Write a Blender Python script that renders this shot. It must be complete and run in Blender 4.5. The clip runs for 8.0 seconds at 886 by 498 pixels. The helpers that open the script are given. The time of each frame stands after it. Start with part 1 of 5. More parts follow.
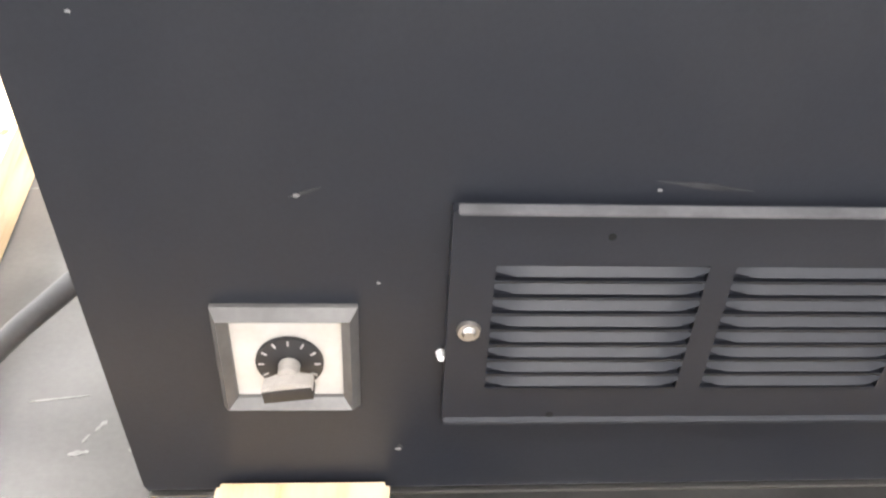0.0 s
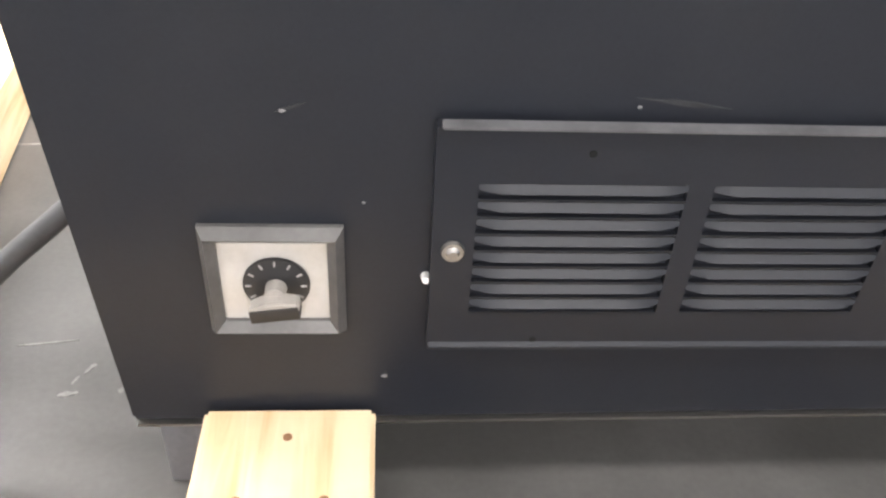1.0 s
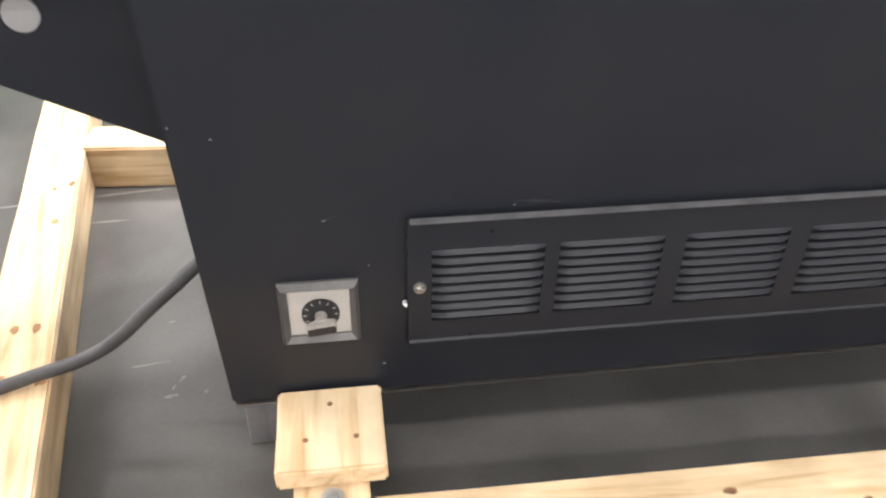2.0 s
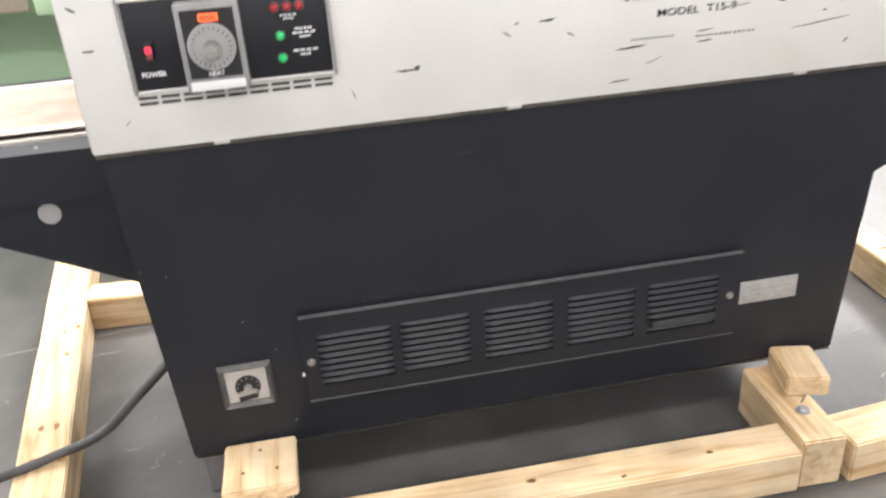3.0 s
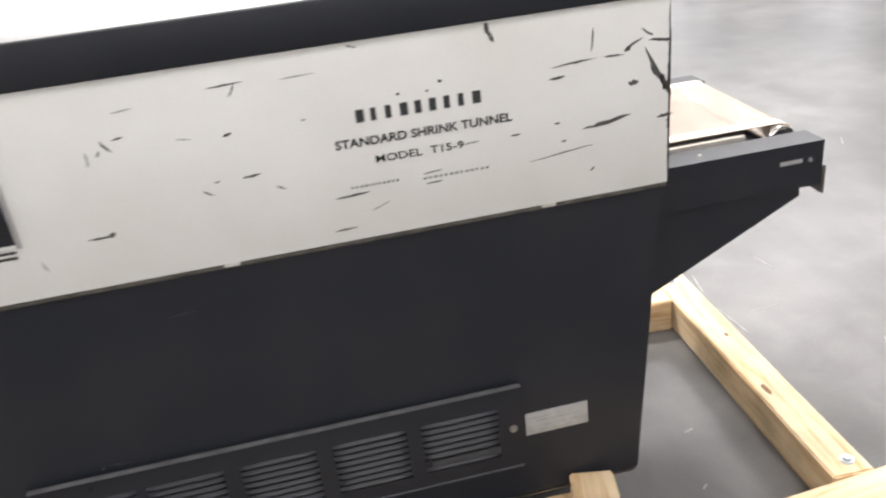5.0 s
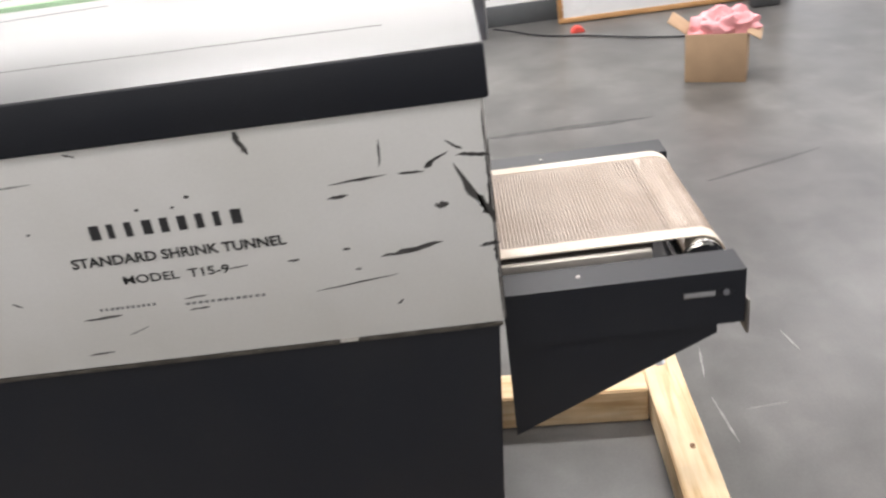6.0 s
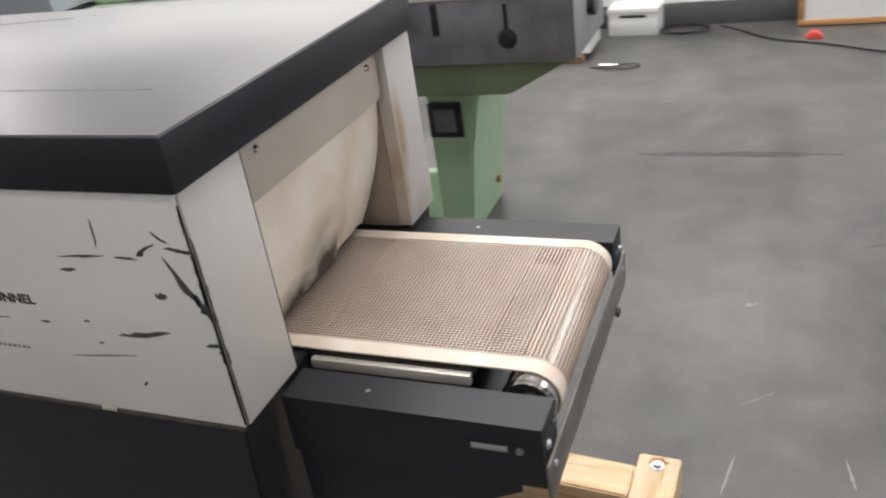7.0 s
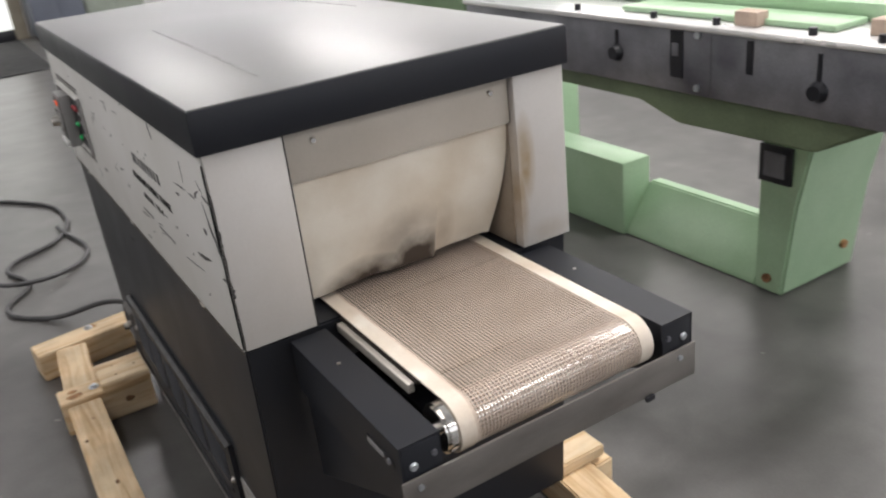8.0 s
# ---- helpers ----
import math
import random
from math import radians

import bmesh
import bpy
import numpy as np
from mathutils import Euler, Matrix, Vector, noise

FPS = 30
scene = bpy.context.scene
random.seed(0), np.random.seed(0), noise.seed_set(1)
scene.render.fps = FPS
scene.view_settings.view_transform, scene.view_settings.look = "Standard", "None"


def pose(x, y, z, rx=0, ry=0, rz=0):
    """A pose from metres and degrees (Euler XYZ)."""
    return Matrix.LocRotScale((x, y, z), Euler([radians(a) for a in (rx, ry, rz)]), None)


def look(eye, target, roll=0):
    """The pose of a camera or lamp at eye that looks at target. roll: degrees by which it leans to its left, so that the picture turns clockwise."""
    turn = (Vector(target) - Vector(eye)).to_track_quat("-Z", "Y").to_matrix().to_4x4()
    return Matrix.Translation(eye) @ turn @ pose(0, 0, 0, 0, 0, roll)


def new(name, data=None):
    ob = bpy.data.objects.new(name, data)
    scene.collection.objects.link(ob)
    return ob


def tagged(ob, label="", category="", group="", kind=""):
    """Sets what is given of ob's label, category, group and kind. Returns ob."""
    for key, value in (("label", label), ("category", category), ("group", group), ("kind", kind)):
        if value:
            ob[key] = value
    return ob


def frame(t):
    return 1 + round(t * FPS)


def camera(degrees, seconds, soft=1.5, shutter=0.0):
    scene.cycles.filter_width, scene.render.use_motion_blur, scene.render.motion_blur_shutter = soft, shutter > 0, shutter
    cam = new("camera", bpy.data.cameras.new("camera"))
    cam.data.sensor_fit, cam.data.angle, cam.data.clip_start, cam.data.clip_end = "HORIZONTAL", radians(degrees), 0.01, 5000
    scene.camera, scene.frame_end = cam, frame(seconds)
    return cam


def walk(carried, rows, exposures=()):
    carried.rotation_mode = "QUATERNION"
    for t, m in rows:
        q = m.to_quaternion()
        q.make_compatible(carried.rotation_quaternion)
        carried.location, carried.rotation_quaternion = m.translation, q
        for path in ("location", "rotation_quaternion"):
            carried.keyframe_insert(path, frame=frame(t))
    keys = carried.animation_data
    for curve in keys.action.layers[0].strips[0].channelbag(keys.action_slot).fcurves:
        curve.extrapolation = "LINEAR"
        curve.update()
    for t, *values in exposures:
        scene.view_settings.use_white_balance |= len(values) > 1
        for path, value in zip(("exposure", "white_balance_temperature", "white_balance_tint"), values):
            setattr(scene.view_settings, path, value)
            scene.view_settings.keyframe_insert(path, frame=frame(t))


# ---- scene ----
cam = camera(56.0, 8.0, soft=2.2, shutter=0.3)
PATH = [
    (0, (0.2221, -0.4047, 0.6487), (0.3090, 0.7967, -0.2452), 2.86),
    (0.5, (0.2202, -0.4210, 0.6153), (0.3139, 0.7846, -0.2723), 3.47),
    (1, (0.2260, -0.4370, 0.6203), (0.3298, 0.7485, -0.2927), 3.39),
    (1.2, (0.2326, -0.4534, 0.6484), (0.3321, 0.7132, -0.2893), 3.04),
    (2.3, (0.1799, -0.9071, 1.0076), (0.3883, 0.2970, 0.1378), 1.41),
    (2.5, (0.1848, -1.0020, 1.0646), (0.4128, 0.2138, 0.2163), 1.80),
    (3, (0.3288, -1.2656, 1.1273), (0.5301, 0.0541, 0.4433), -4.09),
    (3.5, (0.4291, -1.4448, 1.1495), (0.6004, -0.0653, 0.5858), -5.65),
    (4, (0.5054, -1.4904, 1.1625), (0.6660, -0.0890, 0.6524), -4.18),
    (4.5, (0.6243, -1.4278, 1.1535), (0.7264, -0.0326, 0.6123), -8.25),
    (5, (0.7790, -1.1657, 1.2549), (1.0039, 0.1589, 0.5880), -6.58),
    (5.2, (0.8617, -1.0842, 1.2828), (1.0882, 0.2157, 0.5695), -6.13),
    (6.3, (1.5241, -0.8194, 1.3090), (1.2976, 0.4886, 0.6107), -7.31),
    (6.5, (1.6342, -0.7450, 1.3007), (1.3214, 0.5487, 0.6090), -5.95),
    (7, (1.9152, -0.6003, 1.3123), (1.3641, 0.6074, 0.6140), -8.86),
    (7.5, (2.2316, -0.4755, 1.3350), (1.2863, 0.4771, 0.6651), -5.11),
    (8, (2.4309, -0.2540, 1.3160), (1.2389, 0.4173, 0.7007), -6.60),
]
walk(cam, [(t, look(eye, target, roll)) for t, eye, target, roll in PATH],
     exposures=[(0.0, 2.02), (0.5, 1.9), (1.0, 1.55), (1.2, 1.45), (2.5, 0.9), (3.5, 0.95), (4.0, 0.89), (5.0, 0.52), (5.2, 0.43), (6.3, -0.2), (6.5, -0.25), (7.0, -0.52), (8.0, -0.56)])

# ---------------------------------------------------------------- light
world = bpy.data.worlds.new("hall_air")
scene.world = world
world.use_nodes = True
world.node_tree.nodes["Background"].inputs[0].default_value = (0.85, 0.93, 1.0, 1)
world.node_tree.nodes["Background"].inputs[1].default_value = 0.25


def strip_lamp(x, y, power, sx, sy, z=4.6):
    data = bpy.data.lights.new("ceiling_strip_light", "AREA")
    data.shape, data.size, data.size_y, data.energy = "RECTANGLE", sx, sy, power
    data.color = (1.0, 0.955, 0.945)
    lamp = new("ceiling_strip_light", data)
    lamp.matrix_world = pose(x, y, z)
    return lamp


# rows out of view; the one at y 3.5 is added to brighten the partition
for lx, share in ((-5.0, 1.1), (1.2, 1.05), (7.0, 0.5)):
    for ly, power in ((-1.6, 48), (0.9, 122), (3.5, 250)):
        strip_lamp(lx, ly, power * share, 3.6, 0.5)
for lx, share in ((-5.0, 0.75), (1.2, 1.05), (7.0, 0.5)):
    strip_lamp(lx, -5.6, 146 * share, 3.6, 0.5)
for lx, power in ((-5.0, 45), (1.2, 63), (6.6, 240)):
    strip_lamp(lx, 7.3, power, 3.6, 1.8)


# ---------------------------------------------------------------- materials
def material(name, colour, rough=0.5, metal=0.0, var=0.15, scale=4.0, fine=60.0, bump=0.05, spec=0.5,
             tint=None, stain=0.0, coat=0.0, stretch=(1, 1, 1), rough_var=0.1):
    """Two scales of colour variation, fine relief and uneven gloss."""
    m = bpy.data.materials.new(name)
    m.use_nodes = True
    nt = m.node_tree
    n, l = nt.nodes, nt.links
    b = n["Principled BSDF"]
    b.inputs["Metallic"].default_value = metal
    b.inputs["Specular IOR Level"].default_value = spec
    b.inputs["Coat Weight"].default_value = coat
    b.inputs["Coat Roughness"].default_value = 0.40
    co = n.new("ShaderNodeTexCoord")
    mp = n.new("ShaderNodeMapping")
    mp.inputs["Scale"].default_value = stretch
    l.new(co.outputs["Object"], mp.inputs[0])
    big, small = n.new("ShaderNodeTexNoise"), n.new("ShaderNodeTexNoise")
    big.inputs["Scale"].default_value, big.inputs["Detail"].default_value = scale, 6
    small.inputs["Scale"].default_value, small.inputs["Detail"].default_value = fine, 4
    l.new(mp.outputs[0], big.inputs["Vector"])
    l.new(mp.outputs[0], small.inputs["Vector"])
    mix = n.new("ShaderNodeMix")
    mix.data_type = "RGBA"
    tint = tint or tuple(c * (1 - 2 * var) for c in colour)
    ramp = n.new("ShaderNodeMapRange")
    ramp.inputs[1].default_value, ramp.inputs[2].default_value = 0.35, 0.7
    l.new(big.outputs["Fac"], ramp.inputs[0])
    l.new(ramp.outputs[0], mix.inputs["Factor"])
    mix.inputs["A"].default_value = (*colour, 1)
    mix.inputs["B"].default_value = (*tint, 1)
    mul = n.new("ShaderNodeMix")
    mul.data_type, mul.blend_type = "RGBA", "MULTIPLY"
    mul.inputs["Factor"].default_value = 1.0
    mr = n.new("ShaderNodeMapRange")
    mr.inputs[3].default_value, mr.inputs[4].default_value = 1 - var, 1 + var
    l.new(small.outputs["Fac"], mr.inputs[0])
    l.new(mix.outputs["Result"], mul.inputs["A"])
    l.new(mr.outputs[0], mul.inputs["B"])
    l.new(mul.outputs["Result"], b.inputs["Base Color"])
    rr = n.new("ShaderNodeMapRange")
    rr.inputs[3].default_value, rr.inputs[4].default_value = max(0.02, rough - rough_var), min(1, rough + rough_var)
    l.new(big.outputs["Fac"], rr.inputs[0])
    l.new(rr.outputs[0], b.inputs["Roughness"])
    if bump:
        bp = n.new("ShaderNodeBump")
        bp.inputs["Strength"].default_value, bp.inputs["Distance"].default_value = bump, 0.002
        l.new(small.outputs["Fac"], bp.inputs["Height"])
        l.new(bp.outputs[0], b.inputs["Normal"])
    return m


def plain(name, colour, rough=0.5, metal=0.0, glow=0.0):
    m = bpy.data.materials.new(name)
    m.use_nodes = True
    b = m.node_tree.nodes["Principled BSDF"]
    b.inputs["Base Color"].default_value = (*colour, 1)
    b.inputs["Roughness"].default_value, b.inputs["Metallic"].default_value = rough, metal
    if glow:
        b.inputs["Emission Color"].default_value = (*colour, 1)
        b.inputs["Emission Strength"].default_value = glow
    return m


DARK = material("charcoal_paint", (0.0125, 0.0146, 0.0205), 0.42, var=0.18, scale=5, fine=350, bump=0.04, spec=0.36, tint=(0.0180, 0.0195, 0.0240))
DARK_TOP = material("charcoal_lid_paint", (0.024, 0.024, 0.027), 0.44, var=0.15, scale=3, fine=250, bump=0.02, spec=0.8, coat=0.72, tint=(0.05, 0.05, 0.052), rough_var=0.05)
DARK_TOP.node_tree.nodes["Principled BSDF"].inputs["Coat Roughness"].default_value = 0.36
BLACK = material("black_panel_paint", (0.012, 0.013, 0.018), 0.35, var=0.15, scale=8, fine=300, bump=0.02)
CREAM = material("cream_paint", (0.745, 0.738, 0.712), 0.42, var=0.04, scale=5, fine=220, bump=0.03, tint=(0.67, 0.66, 0.62))
FACEPLATE = material("grubby_white_plate", (0.53, 0.51, 0.485), 0.5, var=0.08, scale=30, fine=220, tint=(0.50, 0.47, 0.42))
# greyer than CREAM, for the hood's ends and the seam tabs
UPRIGHT = material("greyer_cream_paint", (0.60, 0.58, 0.555), 0.45, var=0.04, scale=5, fine=220, bump=0.03, tint=(0.54, 0.51, 0.47))
YELLOWED = material("yellowed_cream_paint", (0.52, 0.48, 0.42), 0.5, var=0.05, scale=6, fine=220, bump=0.03, tint=(0.46, 0.42, 0.36))
EDGE_STRIP = material("dark_edge_strip", (0.035, 0.03, 0.026), 0.5, var=0.35, scale=60, fine=200)
SEAM = material("grimy_seam", (0.10, 0.09, 0.075), 0.5, 0.2, var=0.3, scale=40, fine=200)
WORN_STRIP = material("dull_worn_steel", (0.22, 0.205, 0.19), 0.45, 0.35, var=0.10, scale=7, fine=220, stretch=(1, 1, 3), tint=(0.15, 0.138, 0.125))
BROWNISH = material("brownish_inner_paint", (0.40, 0.35, 0.29), 0.55, var=0.12, scale=7, fine=160, tint=(0.26, 0.21, 0.16))
SCRATCH = material("bare_scratch", (0.085, 0.082, 0.078), 0.5, var=0.3, scale=60, fine=400, bump=0.1)
RUBBED = material("rubbed_scuff", (0.42, 0.42, 0.40), 0.55, var=0.2, scale=60, fine=300)
STEEL = material("bright_steel", (0.62, 0.60, 0.57), 0.28, 1.0, var=0.12, scale=12, fine=180, stretch=(1, 6, 6))
CHROME = material("chrome", (0.80, 0.78, 0.75), 0.14, 1.0, var=0.05, scale=10, fine=100, bump=0)
ALU = material("brushed_aluminium", (0.55, 0.53, 0.50), 0.35, 1.0, var=0.15, scale=8, fine=240, stretch=(1, 8, 8))
PLATE = material("silver_label", (0.44, 0.44, 0.435), 0.45, 0.3, var=0.1, scale=30, fine=200)
BRIGHT_STRIP = material("worn_bright_strip", (0.66, 0.62, 0.56), 0.4, 0.35, var=0.12, scale=12, fine=150, stretch=(1, 6, 6))
BELT = material("tan_mesh_threads", (0.70, 0.585, 0.49), 0.34, var=0.15, scale=14, fine=300, tint=(0.56, 0.45, 0.36))
BELT_EDGE = material("white_belt_edging", (0.80, 0.74, 0.65), 0.55, var=0.08, scale=18, fine=250, tint=(0.66, 0.56, 0.45))
# near-black, so the gaps between the belt threads look dark
SLIDER = material("dark_slider_bed", (0.035, 0.027, 0.022), 0.6, 0.1, var=0.2, scale=10, fine=150)
FLAP = material("heat_cloth", (0.84, 0.79, 0.69), 0.75, var=0.06, scale=9, fine=500, bump=0.15, tint=(0.70, 0.62, 0.50))
RUBBER = material("rubber_cable", (0.06, 0.06, 0.062), 0.55, var=0.2, scale=20, fine=200)
RUBBER_MAT = material("black_rubber_mat", (0.02, 0.02, 0.021), 0.75, var=0.2, scale=10, fine=120)
GREEN = material("pale_green_enamel", (0.41, 0.58, 0.39), 0.32, var=0.1, scale=4, fine=120, tint=(0.33, 0.50, 0.31))
GREEN_DARK = material("dark_green_enamel", (0.14, 0.185, 0.11), 0.5, var=0.2, scale=5, fine=120)
IRON = material("grey_machine_iron", (0.24, 0.245, 0.27), 0.36, 0.3, var=0.18, scale=4.2, fine=160, tint=(0.055, 0.056, 0.07))
TABLE = material("ground_steel_table", (0.80, 0.80, 0.79), 0.30, 0.45, var=0.12, scale=5, fine=200, stretch=(1, 10, 1))
WALL = material("white_wall_paint", (0.88, 0.88, 0.88), 0.7, var=0.03, scale=2, fine=80)
HALL = material("grey_hall_panels", (0.70, 0.71, 0.72), 0.7, var=0.06, scale=1, fine=40)
BASEB = material("dark_baseboard", (0.10, 0.105, 0.11), 0.6, var=0.1)
CARD = material("cardboard", (0.42, 0.28, 0.17), 0.8, var=0.08, scale=8, fine=120)
PINK = material("pink_film", (0.85, 0.36, 0.38), 0.35, var=0.12, scale=14, fine=60)
RED = material("red_plastic", (0.75, 0.10, 0.08), 0.4, var=0.1)
WHITE_PLASTIC = material("white_film", (0.85, 0.85, 0.84), 0.3, var=0.05)
WHITE_CARD = material("white_cardboard", (0.84, 0.84, 0.83), 0.6, var=0.04, scale=8, fine=120)
SCRAPWOOD = material("weathered_board", (0.27, 0.18, 0.11), 0.75, var=0.2, scale=5, fine=80, stretch=(1, 8, 8))
WEDGE = material("bare_wood_wedge", (0.52, 0.40, 0.32), 0.7, var=0.12, scale=20, fine=120)
PLATE_GREY = material("light_machine_grey", (0.36, 0.36, 0.365), 0.45, 0.1, var=0.1, scale=5, fine=140)
OAK = material("wooden_frame", (0.50, 0.27, 0.11), 0.5, var=0.15, scale=6, fine=90, stretch=(1, 8, 8))
BRASS = material("tarnished_knob", (0.47, 0.44, 0.40), 0.42, 0.35, var=0.12, scale=60, fine=300)
WHITEBOARD = material("white_board", (0.86, 0.87, 0.88), 0.25, var=0.02)
GREEN_MID = material("worn_green_enamel", (0.19, 0.29, 0.16), 0.5, var=0.2, scale=5, fine=120, tint=(0.13, 0.20, 0.11))
TAUPE = material("beige_grey_plate", (0.36, 0.32, 0.25), 0.5, var=0.1, scale=6, fine=120)
YELLOW = plain("yellow_sticker", (0.85, 0.75, 0.08), 0.5)
LOCKER = material("blue_grey_enamel", (0.125, 0.14, 0.175), 0.5, var=0.08, scale=3, fine=80)
PALE_LOCKER = material("grey_green_enamel", (0.30, 0.34, 0.29), 0.5, var=0.1, scale=3, fine=80)
GREYBOX = material("pale_grey_enamel", (0.35, 0.39, 0.43), 0.4, var=0.08, scale=4, fine=120)
GREY_STEEL = material("grey_painted_steel", (0.24, 0.24, 0.26), 0.45, 0.2, var=0.1, scale=6, fine=120)
GALV = material("zinc_bolt", (0.62, 0.66, 0.70), 0.35, 0.9, var=0.1, scale=80, fine=300)
KNOT = material("wood_knot", (0.26, 0.13, 0.06), 0.7, var=0.3, scale=80, fine=300)
RUST = material("rust_stain", (0.46, 0.24, 0.11), 0.8, var=0.3, scale=40, fine=200)
KNOB_SHADE = plain("knob_shade_black", (0.02, 0.017, 0.015), 0.6)
INK = plain("black_ink", (0.015, 0.015, 0.015), 0.6)
WORN_INK = plain("worn_black_ink", (0.03, 0.03, 0.032), 0.6)
PALE_INK = plain("white_ink", (0.75, 0.75, 0.75), 0.6)
FADED_INK = plain("faded_white_ink", (0.38, 0.37, 0.36), 0.6)
GREY_INK = plain("worn_grey_ink", (0.20, 0.20, 0.20), 0.6)
LAMP_RED = plain("red_lamp", (1.0, 0.03, 0.06), 0.3, glow=0.8)
LAMP_AMBER = plain("amber_lamp", (1.0, 0.11, 0.03), 0.3, glow=1.0)
LENS_RED = plain("red_lens", (0.42, 0.04, 0.05), 0.2)
LENS_GREEN = plain("green_lens", (0.02, 0.40, 0.12), 0.2, glow=0.25)
HOLE = plain("empty_hole", (0.002, 0.002, 0.002), 0.9)
DIAL = plain("dial_disc", (0.02, 0.02, 0.022), 0.4)
CLEAR = plain("dial_skirt", (0.36, 0.36, 0.355), 0.3)
PANEL_GREY = material("grey_moulded_plastic", (0.33, 0.325, 0.32), 0.4, var=0.06, scale=20, fine=200)
LENS_OFF = plain("unlit_red_lens", (0.22, 0.06, 0.06), 0.25)


def blotted(base, name, blobs, colour):
    """A copy of a material with burnt or browned patches (y, z, half-width, half-height, strength) of their own shape."""
    m = base.copy()
    m.name = name
    n, l = m.node_tree.nodes, m.node_tree.links
    b = n["Principled BSDF"]
    src = b.inputs["Base Color"].links[0].from_socket
    co = n.new("ShaderNodeTexCoord")
    sep = n.new("ShaderNodeSeparateXYZ")
    l.new(co.outputs["Object"], sep.inputs[0])
    total = None
    for y, z, ry, rz, strength in blobs:
        a, c = n.new("ShaderNodeMath"), n.new("ShaderNodeMath")
        a.operation = c.operation = "MULTIPLY_ADD"
        a.inputs[1].default_value, a.inputs[2].default_value = 1 / ry, -y / ry
        c.inputs[1].default_value, c.inputs[2].default_value = 1 / rz, -z / rz
        l.new(sep.outputs["Y"], a.inputs[0])
        l.new(sep.outputs["Z"], c.inputs[0])
        comb, ln = n.new("ShaderNodeCombineXYZ"), n.new("ShaderNodeVectorMath")
        ln.operation = "LENGTH"
        l.new(a.outputs[0], comb.inputs[0])
        l.new(c.outputs[0], comb.inputs[1])
        l.new(comb.outputs[0], ln.inputs[0])
        r = n.new("ShaderNodeMapRange")
        r.inputs[1].default_value, r.inputs[2].default_value, r.inputs[3].default_value, r.inputs[4].default_value = 1.0, 0.30, 0.0, strength
        l.new(ln.outputs["Value"], r.inputs[0])
        if total is None:
            total = r.outputs[0]
        else:
            mx = n.new("ShaderNodeMath")
            mx.operation = "MAXIMUM"
            l.new(total, mx.inputs[0])
            l.new(r.outputs[0], mx.inputs[1])
            total = mx.outputs[0]
    nz = n.new("ShaderNodeTexNoise")
    nz.inputs["Scale"].default_value, nz.inputs["Detail"].default_value = 18, 5
    l.new(co.outputs["Object"], nz.inputs["Vector"])
    nr = n.new("ShaderNodeMapRange")
    nr.inputs[1].default_value, nr.inputs[2].default_value, nr.inputs[3].default_value, nr.inputs[4].default_value = 0.3, 0.6, 0.65, 1.35
    l.new(nz.outputs["Fac"], nr.inputs[0])
    mm = n.new("ShaderNodeMath")
    mm.operation = "MULTIPLY"
    l.new(total, mm.inputs[0])
    l.new(nr.outputs[0], mm.inputs[1])
    mix = n.new("ShaderNodeMix")
    mix.data_type, mix.clamp_factor = "RGBA", True
    l.new(mm.outputs[0], mix.inputs["Factor"])
    l.new(src, mix.inputs["A"])
    mix.inputs["B"].default_value = (*colour, 1)
    l.new(mix.outputs["Result"], b.inputs["Base Color"])
    return m


STAINED = blotted(UPRIGHT, "stained_cream_paint", ((0.524, 0.872, 0.022, 0.085, 0.75), (0.513, 0.80, 0.014, 0.10, 0.6), (0.56, 0.73, 0.05, 0.03, 0.25)), (0.36, 0.27, 0.16))


